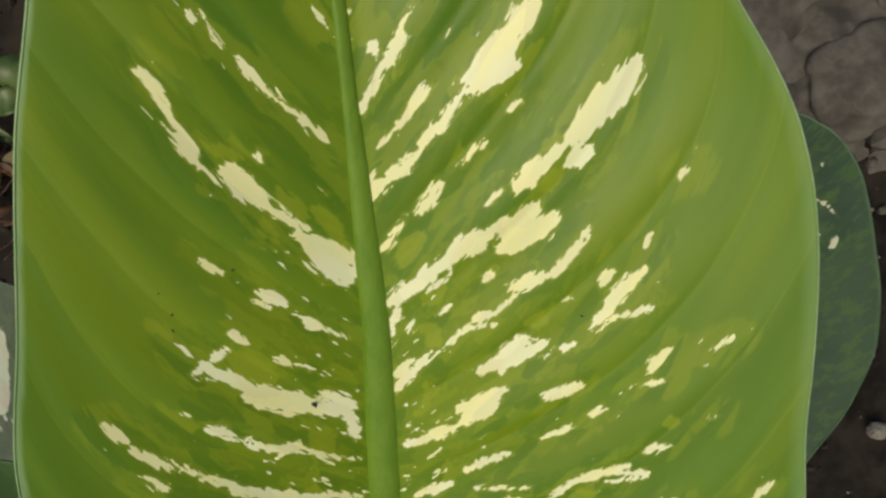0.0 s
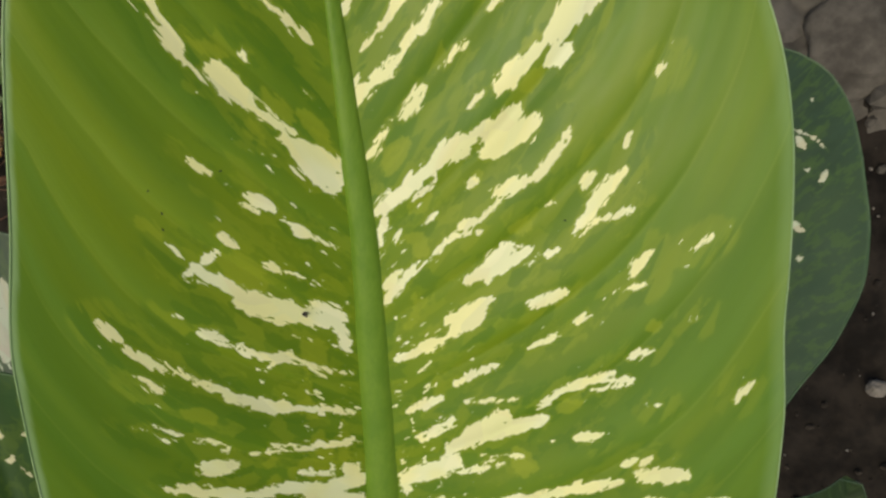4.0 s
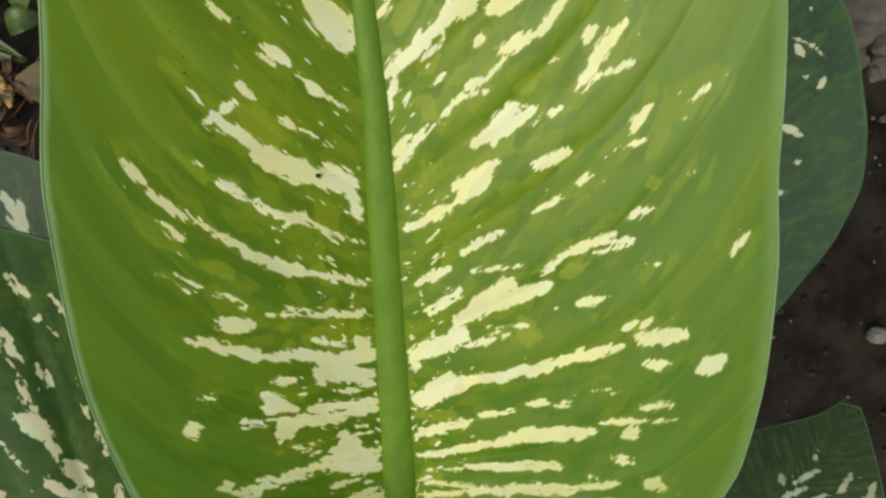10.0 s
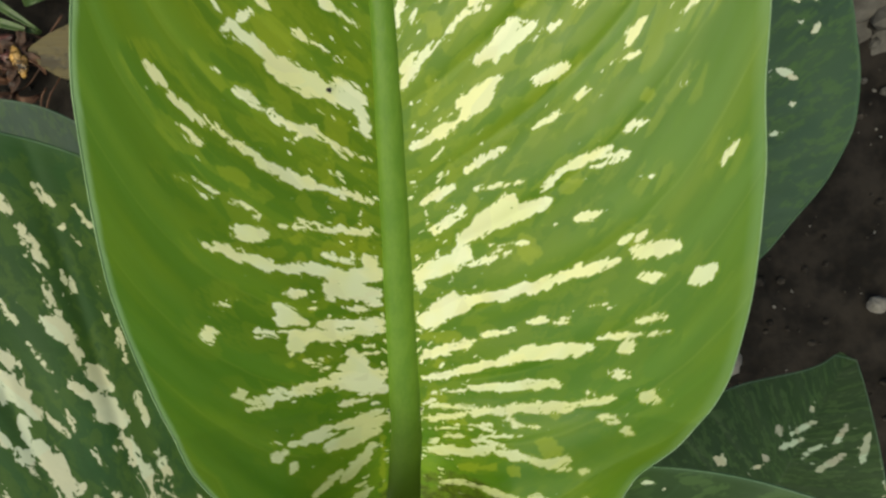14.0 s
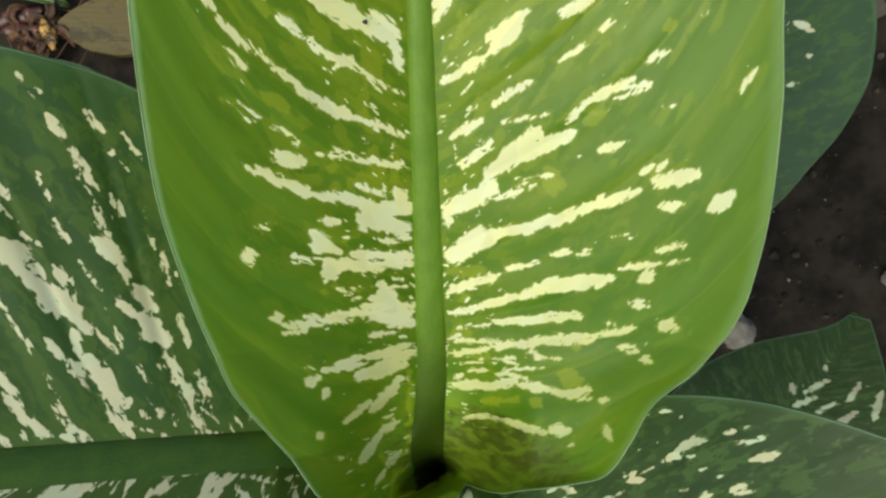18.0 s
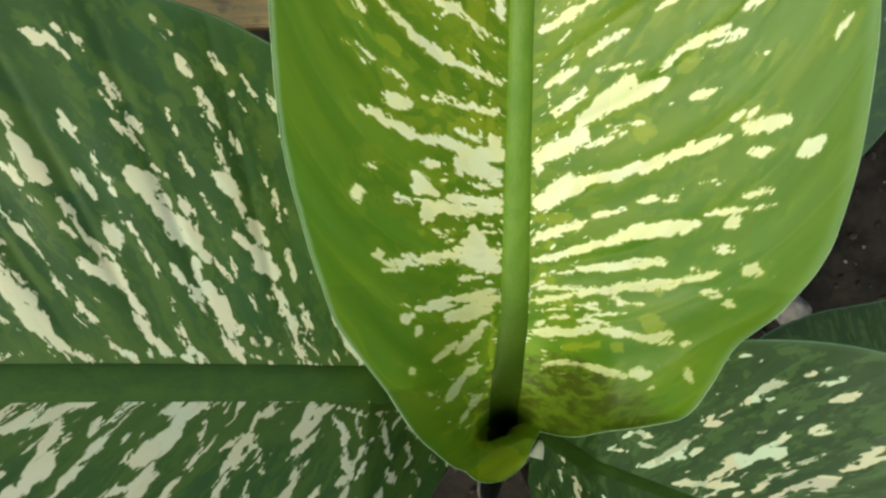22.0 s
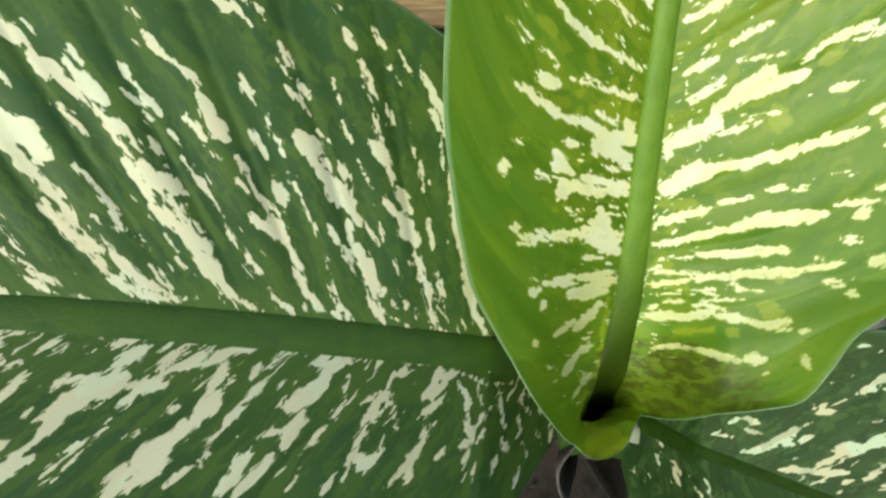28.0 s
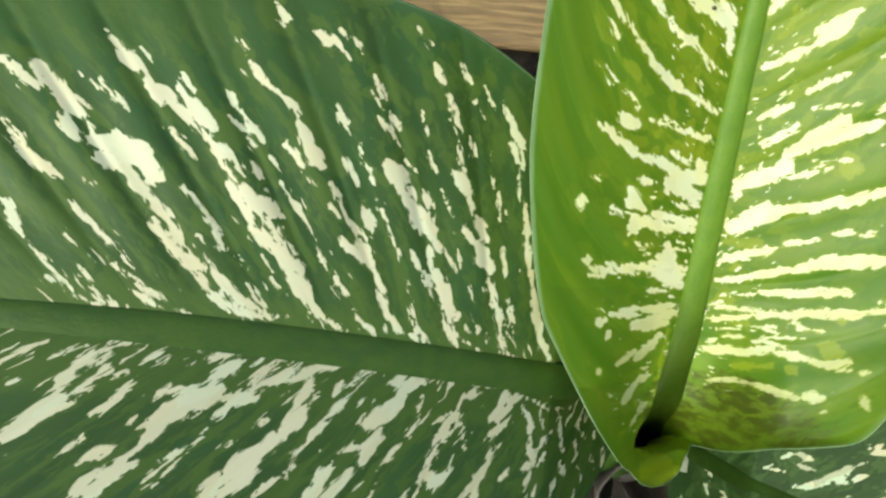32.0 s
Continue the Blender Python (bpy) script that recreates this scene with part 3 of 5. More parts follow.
streaks(MAIN,
        (-1.5, -104.1, 9.0, -100.8, 0.5), (-5.9, -112.9, 3.9, -109.7, 0.9), (6.0, -108.5, 31.0, -105.5, 0.9),
        (15.2, -109.9, 18.3, -110.7, 0.7), (9.2, -113.2, 12.2, -113.4, 0.6), (-3.8, -115.1, 6.1, -114.0, 0.4),
        (6.2, -117.7, 11.1, -116.4, 0.5), (-34.9, -128.3, -29.5, -124.5, 1.1), (-28.4, -127.0, -22.8, -121.6, 1.7),
        (-23.6, -122.4, -21.8, -119.0, 1.1), (-31.3, -140.6, -27.4, -136.3, 1.4), (-28.5, -136.1, -23.0, -133.5, 1.2),
        (-26.9, -131.1, -24.5, -130.6, 0.7), (-41.1, -129.0, -40.4, -131.6, 0.5), (-37.2, -137.4, -35.8, -138.0, 0.4),
        (-42.8, -115.4, -41.0, -114.5, 1.4), (-39.1, -118.0, -39.4, -119.9, 1.2), (-30.6, -115.9, -21.1, -115.0, 2.2))
streaks(MAIN,
        (-25.1, -145.3, -23.3, -144.3, 1.4), (-27.7, -148.5, -26.6, -146.8, 0.9), (-6.2, -122.9, 2.9, -121.8, 1.5),
        (2.9, -122.5, 12.1, -118.7, 1.4), (12.2, -119.9, 19.7, -119.9, 1.3), (19.7, -120.2, 25.6, -121.0, 1.2),
        (24.9, -121.0, 30.6, -118.8, 1.3), (25.7, -121.8, 31.4, -121.2, 0.5), (-3.0, -133.8, 4.9, -130.7, 0.8),
        (5.0, -131.5, 12.6, -131.1, 0.9), (11.1, -131.8, 19.5, -132.5, 1.2), (21.7, -131.8, 25.3, -131.3, 1.7),
        (25.9, -135.0, 26.9, -134.9, 0.5), (34.9, -128.0, 35.6, -131.2, 0.9), (33.5, -121.7, 34.8, -120.8, 0.8),
        (-2.2, -117.6, 4.3, -116.5, 0.7), (9.0, -116.8, 15.9, -118.3, 0.9), (-5.5, -120.4, -3.8, -119.3, 0.7))
streaks(MAIN,
        (-49.9, -38.4, -47.4, -40.1, 0.8), (-49.9, -51.1, -47.1, -51.5, 0.3), (-40.8, -55.7, -39.0, -56.0, 0.7),
        (-49.0, -61.5, -43.3, -64.6, 1.0), (-28.2, -72.5, -19.3, -75.6, 2.0), (-37.2, -73.3, -33.6, -73.4, 1.1),
        (-36.9, -83.9, -24.8, -85.7, 1.5), (-24.8, -84.9, -17.4, -84.9, 1.3), (-37.2, -86.8, -36.2, -87.2, 1.8),
        (-8.8, -24.7, -6.3, -21.5, 1.1), (5.9, -14.5, 9.1, -13.6, 0.6), (-35.6, -14.0, -33.2, -15.5, 0.5),
        (-48.9, -40.0, -47.4, -41.2, 0.9), (-40.3, -31.3, -35.8, -34.7, 0.9), (-35.8, -35.2, -32.2, -36.7, 0.7),
        (-32.2, -37.2, -27.7, -37.0, 1.1), (-52.6, -47.4, -51.9, -48.3, 0.4), (-36.1, -57.6, -28.3, -58.7, 0.5))
streaks(MAIN,
        (-49.6, -61.5, -45.2, -63.4, 0.7), (-25.2, -74.5, -17.8, -75.5, 1.5), (-36.4, -73.6, -34.2, -73.6, 1.1),
        (-32.5, -77.7, -31.3, -77.2, 0.6), (-28.1, -74.1, -27.6, -75.6, 0.7), (-24.3, -78.3, -20.7, -79.4, 0.9),
        (-49.6, -74.3, -47.7, -74.9, 1.0), (-39.2, -79.4, -37.2, -80.5, 1.6), (-44.8, -83.0, -35.3, -83.8, 0.4),
        (-52.8, -80.9, -51.7, -83.2, 0.9), (-34.9, -90.6, -30.5, -93.6, 0.6), (-31.7, -93.8, -29.8, -93.4, 0.8),
        (-27.2, -99.0, -16.8, -102.8, 1.7), (-45.6, -98.4, -39.3, -100.0, 0.8), (-49.6, -96.9, -48.1, -97.6, 0.8),
        (-47.0, -101.1, -43.3, -101.4, 0.8), (-27.7, -104.8, -22.5, -104.7, 0.9), (-25.7, -113.2, -17.4, -112.7, 1.1))
streaks(MAIN,
        (5.9, -68.1, 15.1, -64.4, 0.7), (-7.5, -93.7, 5.9, -88.7, 1.0), (20.2, -82.3, 24.2, -81.7, 0.8),
        (26.1, -82.2, 29.3, -81.7, 0.9), (39.6, -95.1, 43.3, -95.1, 0.8), (34.3, -100.4, 35.6, -100.2, 0.8),
        (5.9, -102.0, 27.6, -99.1, 1.2), (-7.2, -107.8, 16.1, -108.2, 0.9), (37.8, -107.6, 42.3, -107.4, 0.7),
        (46.8, -100.3, 49.8, -99.9, 1.1), (8.8, -115.9, 18.9, -114.1, 0.5), (42.6, -48.2, 44.8, -47.6, 0.4),
        (21.8, -58.3, 24.9, -58.0, 0.3), (10.5, -63.1, 18.9, -62.3, 0.4), (7.2, -49.8, 17.8, -48.3, 0.6),
        (32.2, -43.5, 38.9, -43.0, 0.8))
streaks(LIME,
        (-35.0, 15.3, -30.5, 13.6, 1.0), (-25.9, 9.2, -22.4, 5.2, 1.4), (-20.7, 6.2, -17.7, 1.8, 1.9),
        (-28.7, 4.8, -26.9, 1.5, 1.1), (-34.9, -18.2, -31.0, -22.7, 2.5), (-46.1, -11.0, -43.5, -13.8, 1.0),
        (-22.9, -35.3, -22.3, -40.4, 1.7), (-25.2, -39.8, -24.7, -45.1, 1.0), (-10.5, 24.7, -6.0, 27.6, 0.7),
        (-5.4, 21.5, -1.7, 25.3, 1.0), (1.7, 24.4, 3.5, 26.6, 1.0), (-7.5, -1.9, -4.3, 1.9, 2.1),
        (15.2, 14.6, 19.4, 18.6, 0.9), (16.4, 9.6, 18.9, 12.9, 1.2), (-2.8, -15.3, -0.8, -17.5, 2.2),
        (8.4, -4.0, 8.9, -3.6, 1.3), (16.6, -13.1, 17.6, -12.9, 1.7), (-3.3, -31.5, -3.1, -26.7, 1.3))
streaks(LIME,
        (41.3, -32.2, 42.7, -31.5, 1.7), (-2.5, -9.3, -0.4, -7.4, 2.0), (-4.5, -32.8, -2.0, -27.1, 1.2),
        (18.4, -64.6, 20.8, -64.4, 2.5), (27.0, -50.3, 29.2, -49.0, 2.1), (15.4, -13.3, 17.4, -12.4, 1.6),
        (8.0, -4.9, 8.2, -4.7, 1.2), (-44.3, -46.9, -41.0, -47.9, 1.8), (-25.7, -46.6, -25.2, -51.7, 1.7),
        (-23.8, -60.0, -23.2, -65.7, 2.0), (-33.7, -64.8, -32.7, -65.0, 1.6), (-20.7, -63.3, -20.5, -64.1, 1.6),
        (-24.7, -35.9, -23.9, -38.3, 1.7), (-26.5, -63.1, -24.5, -66.0, 2.8), (-19.7, -54.1, -20.0, -66.4, 1.2),
        (-32.5, -77.7, -31.9, -78.1, 1.1), (-3.0, -95.1, -2.2, -95.1, 1.9), (-6.4, -87.0, -5.0, -86.9, 2.0))
streaks(LIME,
        (30.1, -45.8, 30.3, -45.6, 1.6), (41.1, -62.0, 42.8, -61.3, 1.7), (-44.7, -46.4, -41.3, -48.6, 1.4),
        (-24.4, -56.1, -23.6, -64.0, 1.8), (-29.9, -64.3, -26.1, -62.8, 1.8), (-33.3, -60.6, -33.0, -60.8, 1.6),
        (-30.5, -91.5, -30.3, -92.3, 1.6), (-38.1, -91.0, -37.6, -91.3, 1.5), (-3.8, -87.6, 2.3, -86.7, 1.9),
        (24.9, -117.0, 27.0, -117.6, 2.9), (26.8, -107.3, 27.5, -107.3, 1.4), (3.9, -90.7, 4.2, -90.6, 1.4),
        (17.8, -62.8, 19.1, -62.1, 2.5), (-4.6, -106.1, -2.2, -106.0, 2.8), (-2.1, -113.1, 5.9, -112.3, 1.2),
        (-35.5, -89.7, -35.3, -89.7, 1.3), (24.7, -116.1, 27.7, -117.5, 2.9), (-18.9, -117.5, -19.5, -130.0, 0.9), (-19.3, -128.0, -20.0, -141.0, 1.0))
# the 3.6 mm mark paints the lobe's backlit lime glow
streaks(LIME,
        (-20.5, -141.0, -22.5, -150.0, 0.9), (-23.5, -148.0, -25.0, -157.0, 1.0), (-24.9, -156.0, -22.0, -161.0, 1.1),
        (-22.0, -161.0, -17.0, -163.5, 0.8), (-21.0, -165.5, -9.0, -167.8, 3.6), (16.1, -123.7, 18.4, -125.1, 1.5), (3.1, -126.8, 12.4, -124.5, 1.2))
streaks(LEFT,
        (-181.6, -64.5, -173.9, -69.8, 1.0), (-174.9, -64.8, -164.4, -74.9, 1.6), (-175.2, -95.3, -169.9, -103.2, 1.2),
        (-169.9, -103.2, -159.4, -114.5, 0.6), (-178.4, -78.9, -172.0, -84.9, 1.3), (-173.2, -84.4, -166.2, -89.1, 1.4),
        (-129.6, -42.8, -128.1, -45.3, 1.2), (-129.6, -42.8, -128.1, -45.3, 1.2), (-167.8, -129.0, -163.5, -125.4, 0.7),
        (-163.3, -143.4, -156.6, -135.9, 2.1), (-129.8, -43.6, -127.3, -44.5, 1.1), (-168.4, -71.5, -163.7, -75.2, 1.7),
        (-167.5, -76.3, -163.9, -80.7, 1.6), (-163.7, -75.8, -160.6, -79.7, 0.6), (-161.0, -80.3, -156.0, -80.9, 2.4),
        (-157.2, -79.2, -153.6, -83.7, 2.7), (-154.0, -80.6, -149.9, -81.3, 2.2), (-151.8, -82.2, -148.3, -88.0, 2.3))
streaks(LEFT,
        (-159.6, -83.2, -154.2, -86.8, 1.7), (-154.3, -86.2, -149.3, -91.2, 1.7), (-149.3, -91.2, -144.8, -96.3, 1.3),
        (-145.3, -96.3, -142.4, -101.0, 1.1), (-149.3, -95.5, -146.5, -98.3, 0.7), (-149.1, -97.3, -143.7, -101.8, 1.0),
        (-144.8, -101.2, -140.5, -105.2, 1.6), (-141.0, -104.6, -137.9, -106.9, 1.8), (-139.3, -107.6, -134.9, -113.0, 1.0),
        (-134.9, -113.0, -130.1, -116.7, 1.4), (-130.6, -116.7, -125.4, -117.6, 1.2), (-125.5, -117.2, -121.3, -117.7, 0.8),
        (-134.3, -108.6, -129.3, -113.4, 1.2), (-129.8, -113.4, -125.0, -116.5, 1.0), (-162.3, -55.4, -159.5, -59.4, 1.0),
        (-159.5, -59.4, -155.0, -62.5, 1.8), (-155.0, -61.9, -152.5, -65.3, 0.9), (-155.0, -58.7, -153.1, -60.9, 0.6))
streaks(LEFT,
        (-152.9, -66.0, -149.9, -69.4, 1.6), (-150.2, -66.9, -147.2, -69.6, 1.6), (-147.8, -69.7, -143.7, -72.9, 1.2),
        (-147.8, -65.2, -144.3, -68.5, 0.9), (-144.3, -68.5, -138.9, -74.1, 1.9), (-145.9, -63.6, -144.4, -65.3, 0.5),
        (-143.7, -72.9, -140.2, -76.8, 0.9), (-140.4, -75.6, -136.7, -80.2, 1.1), (-137.0, -78.3, -134.1, -80.5, 1.7),
        (-134.1, -80.5, -131.7, -83.6, 0.8), (-138.4, -79.1, -135.5, -82.6, 1.0), (-136.6, -82.1, -133.2, -85.5, 0.9),
        (-134.6, -86.3, -131.6, -91.1, 1.1), (-131.4, -87.2, -127.3, -92.6, 1.4), (-127.6, -89.3, -124.0, -93.5, 1.7),
        (-131.6, -91.1, -128.0, -96.5, 1.1), (-129.1, -96.6, -124.5, -100.8, 1.7), (-126.1, -93.7, -122.5, -99.3, 1.0))
streaks(LEFT,
        (-123.9, -95.5, -120.2, -101.1, 0.5), (-124.6, -100.1, -120.0, -104.4, 1.7), (-121.6, -104.5, -118.3, -105.6, 1.9),
        (-123.5, -108.6, -120.6, -111.7, 0.8), (-119.8, -107.0, -115.7, -112.8, 1.9), (-119.9, -105.7, -117.5, -109.6, 1.4),
        (-116.2, -112.9, -112.6, -117.5, 1.2), (-113.2, -116.8, -108.5, -120.2, 0.8), (-163.4, -67.6, -161.2, -69.2, 0.7),
        (-159.1, -69.5, -156.1, -72.2, 0.9), (-161.5, -67.3, -159.1, -69.5, 0.2), (-146.3, -77.7, -141.8, -81.1, 1.1),
        (-147.0, -75.9, -144.3, -77.4, 0.4), (-147.2, -65.8, -146.6, -66.3, 0.5), (-136.6, -66.0, -134.5, -68.9, 0.8),
        (-135.5, -71.6, -132.1, -74.3, 0.7), (-132.3, -71.8, -129.3, -75.2, 1.0), (-132.0, -75.0, -130.4, -78.2, 0.9))
streaks(LEFT,
        (-129.8, -81.8, -127.2, -86.7, 0.6), (-126.2, -80.0, -124.7, -82.2, 0.5), (-124.2, -85.0, -121.8, -87.3, 0.6),
        (-122.3, -87.4, -119.3, -91.7, 1.0), (-119.2, -92.3, -115.4, -99.3, 0.4), (-114.8, -100.6, -112.9, -104.5, 0.9),
        (-142.3, -89.1, -139.2, -92.6, 0.6), (-139.2, -92.6, -135.1, -98.5, 0.8), (-135.6, -98.5, -133.8, -102.2, 0.5),
        (-138.0, -100.0, -134.8, -102.3, 0.6), (-125.9, -103.5, -124.5, -105.7, 0.7), (-130.6, -103.9, -129.4, -105.7, 0.7),
        (-138.8, -102.6, -135.5, -106.1, 0.5), (-133.2, -57.5, -130.0, -61.6, 1.1), (-130.0, -61.6, -126.5, -64.2, 0.5),
        (-126.6, -63.6, -121.6, -69.4, 0.5), (-124.2, -65.2, -121.1, -68.6, 0.9), (-121.6, -70.0, -118.8, -75.6, 1.7))
streaks(LEFT,
        (-119.5, -75.0, -116.3, -79.9, 1.9), (-123.4, -76.3, -120.2, -79.8, 0.6), (-116.4, -77.9, -113.7, -83.6, 1.0),
        (-113.8, -83.0, -110.4, -90.7, 0.8), (-110.3, -91.4, -107.8, -95.2, 0.9), (-118.8, -83.0, -117.6, -84.8, 0.4),
        (-112.7, -89.6, -110.3, -92.7, 0.7), (-108.5, -93.2, -104.8, -97.0, 0.8), (-105.9, -88.8, -103.7, -95.5, 1.2),
        (-109.3, -98.1, -105.6, -102.0, 1.5), (-106.5, -97.2, -103.2, -103.2, 1.5), (-101.8, -105.9, -99.8, -110.1, 1.2),
        (-101.6, -110.2, -98.3, -115.8, 1.2), (-98.9, -115.8, -94.9, -120.8, 1.3), (-94.9, -120.8, -89.2, -123.1, 0.6),
        (-93.3, -117.1, -89.9, -121.6, 0.8), (-114.0, -65.4, -111.9, -69.8, 0.9), (-111.3, -70.4, -108.8, -72.7, 0.5))
streaks(LEFT,
        (-108.1, -74.0, -106.6, -77.9, 0.6), (-106.6, -77.9, -104.5, -83.1, 0.5), (-111.3, -77.9, -108.6, -83.0, 1.1),
        (-105.3, -79.8, -104.5, -82.4, 0.5), (-103.0, -87.8, -101.0, -91.1, 0.6), (-100.2, -93.8, -97.4, -99.9, 0.4),
        (-97.4, -100.6, -95.9, -104.1, 0.4), (-95.1, -107.0, -92.7, -115.6, 0.3), (-106.5, -56.5, -104.6, -60.5, 0.9),
        (-106.8, -60.0, -104.5, -63.0, 0.7), (-102.2, -64.7, -100.6, -67.2, 1.2), (-104.3, -66.4, -101.6, -69.4, 1.1),
        (-101.2, -70.1, -99.2, -72.6, 0.3), (-101.3, -77.1, -97.9, -82.9, 2.1), (-98.5, -82.3, -95.0, -88.3, 1.8),
        (-95.7, -88.3, -92.8, -94.5, 0.9), (-92.8, -83.7, -91.3, -87.8, 1.2), (-93.2, -88.0, -89.6, -94.9, 1.7))
streaks(LEFT,
        (-90.3, -94.2, -87.7, -97.7, 1.1), (-97.3, -78.6, -95.3, -84.0, 0.6), (-97.1, -76.5, -96.2, -77.3, 0.8),
        (-90.6, -98.7, -89.7, -103.7, 1.0), (-94.0, -99.7, -92.3, -102.4, 1.1), (-90.9, -103.8, -89.4, -108.1, 1.0),
        (-88.3, -104.4, -85.3, -110.9, 2.1), (-86.0, -111.0, -83.0, -117.0, 1.6), (-83.0, -116.2, -81.1, -115.4, 0.9),
        (-84.9, -118.5, -81.9, -123.9, 1.1), (-81.4, -121.6, -75.6, -126.1, 0.7), (-79.5, -118.5, -78.8, -120.0, 0.7),
        (-90.8, -106.7, -88.6, -111.1, 0.5), (-88.9, -57.9, -87.3, -61.2, 0.7), (-88.0, -61.3, -84.9, -66.6, 0.7),
        (-87.8, -64.2, -86.2, -67.5, 0.6), (-82.9, -67.7, -81.5, -71.1, 0.8), (-94.9, -63.3, -94.0, -66.7, 0.4))
streaks(LEFT,
        (-91.9, -75.0, -90.8, -76.9, 0.7), (-88.4, -83.1, -86.1, -88.0, 0.8), (-85.3, -71.0, -83.6, -76.6, 1.1),
        (-85.5, -76.9, -82.5, -82.4, 1.8), (-82.5, -82.4, -80.9, -86.6, 0.8), (-82.6, -91.3, -78.9, -96.2, 1.3),
        (-79.4, -87.9, -77.0, -93.7, 1.3), (-78.9, -95.4, -75.0, -102.8, 2.0), (-83.4, -98.8, -82.6, -101.8, 0.8),
        (-85.3, -100.5, -83.9, -102.6, 0.5), (-75.6, -104.4, -72.3, -110.5, 1.0), (-73.1, -110.5, -70.4, -118.5, 1.4),
        (-71.1, -118.5, -69.2, -125.8, 0.9), (-67.7, -114.4, -67.1, -116.8, 0.7), (-69.4, -112.0, -67.4, -119.3, 0.6),
        (-69.1, -126.6, -63.7, -128.8, 0.3), (-68.0, -121.7, -66.3, -124.2, 0.6), (-78.3, -116.1, -76.7, -119.3, 0.7))
streaks(LEFT,
        (-79.5, -108.4, -78.6, -110.7, 0.4), (-92.6, -50.8, -90.4, -54.6, 1.1), (-86.2, -49.4, -84.7, -52.0, 0.6),
        (-80.5, -53.3, -78.1, -58.0, 0.9), (-82.2, -58.1, -80.7, -60.7, 0.4), (-77.9, -70.5, -77.4, -71.9, 0.3),
        (-76.7, -77.1, -76.2, -79.3, 0.6), (-74.8, -81.3, -73.6, -88.0, 0.6), (-72.8, -87.2, -71.9, -89.4, 0.6),
        (-71.8, -97.1, -70.7, -102.5, 0.4), (-71.8, -68.0, -70.8, -70.9, 0.4), (-76.2, -55.4, -73.0, -61.4, 0.9),
        (-73.0, -61.4, -69.2, -67.6, 1.2), (-69.6, -67.6, -68.7, -74.3, 0.6), (-69.7, -76.0, -68.5, -82.0, 0.9),
        (-67.8, -81.9, -65.7, -91.1, 0.6), (-66.4, -91.2, -64.2, -100.5, 0.9), (-64.2, -100.5, -61.9, -111.8, 1.1))
streaks(LEFT,
        (-61.9, -111.8, -59.6, -121.8, 1.4), (-59.6, -121.8, -55.8, -128.8, 1.2), (-120.2, -47.6, -115.9, -49.4, 1.5),
        (-115.9, -49.4, -113.4, -51.7, 0.7), (-114.4, -46.4, -110.7, -48.4, 0.8), (-112.6, -47.4, -110.6, -49.7, 0.7),
        (-135.9, -52.7, -134.7, -53.8, 0.5), (-97.7, -42.0, -95.0, -44.2, 0.6), (-161.2, -89.5, -160.4, -90.0, 0.3),
        (-162.8, -95.1, -158.5, -99.4, 0.7), (-158.5, -99.4, -153.1, -104.4, 1.0), (-153.1, -104.4, -150.4, -107.8, 0.8),
        (-162.6, -110.4, -159.9, -114.4, 0.6), (-159.9, -114.4, -156.0, -116.5, 0.7), (-156.0, -116.3, -150.9, -116.9, 0.5),
        (-156.2, -114.8, -152.8, -116.1, 0.8), (-159.7, -108.5, -156.9, -112.4, 0.7), (-152.7, -108.0, -148.7, -110.7, 0.3))
streaks(LEFT,
        (-149.3, -113.8, -144.3, -116.2, 0.7), (-147.6, -112.5, -144.0, -114.7, 1.0), (-144.3, -116.2, -139.5, -117.6, 0.5),
        (-162.3, -102.2, -161.2, -103.3, 0.3), (-105.9, -115.9, -104.0, -119.4, 0.7), (-104.0, -118.7, -101.0, -120.8, 0.8),
        (-111.0, -107.2, -107.9, -111.1, 1.1), (-128.0, -110.8, -125.1, -114.6, 0.7), (-159.7, -127.5, -156.3, -125.8, 0.7),
        (-157.9, -133.4, -156.3, -130.2, 1.6), (-156.3, -130.2, -153.6, -127.4, 1.4), (-153.6, -127.4, -150.9, -124.6, 0.7),
        (-150.9, -124.6, -147.4, -124.0, 1.0), (-154.2, -134.5, -151.6, -131.3, 1.2), (-151.6, -131.3, -151.1, -128.5, 1.1),
        (-150.8, -131.3, -148.2, -130.8, 0.9), (-156.6, -138.2, -155.0, -137.7, 0.7), (-150.0, -138.9, -147.5, -136.8, 0.7))
streaks(LEFT,
        (-148.4, -136.8, -145.3, -131.9, 0.8), (-144.3, -128.5, -142.0, -126.8, 1.0), (-149.4, -154.3, -147.3, -151.5, 1.7),
        (-147.1, -155.5, -144.9, -150.6, 1.9), (-144.7, -151.7, -141.6, -148.8, 1.6), (-143.4, -148.2, -140.1, -145.7, 1.0),
        (-140.7, -145.2, -138.4, -141.5, 1.8), (-141.5, -141.9, -138.8, -139.9, 1.2), (-138.8, -139.9, -134.9, -137.2, 2.7),
        (-134.9, -137.2, -130.7, -135.1, 3.1), (-140.7, -135.9, -139.7, -134.3, 0.9), (-138.7, -134.9, -133.8, -133.8, 1.0),
        (-132.4, -133.9, -131.4, -132.2, 1.0), (-131.5, -131.6, -127.8, -128.7, 2.0), (-133.4, -127.4, -128.3, -126.3, 1.1),
        (-133.3, -140.1, -131.8, -138.5, 0.5), (-134.6, -126.6, -133.3, -125.9, 0.4), (-149.7, -148.2, -146.5, -145.9, 1.4))
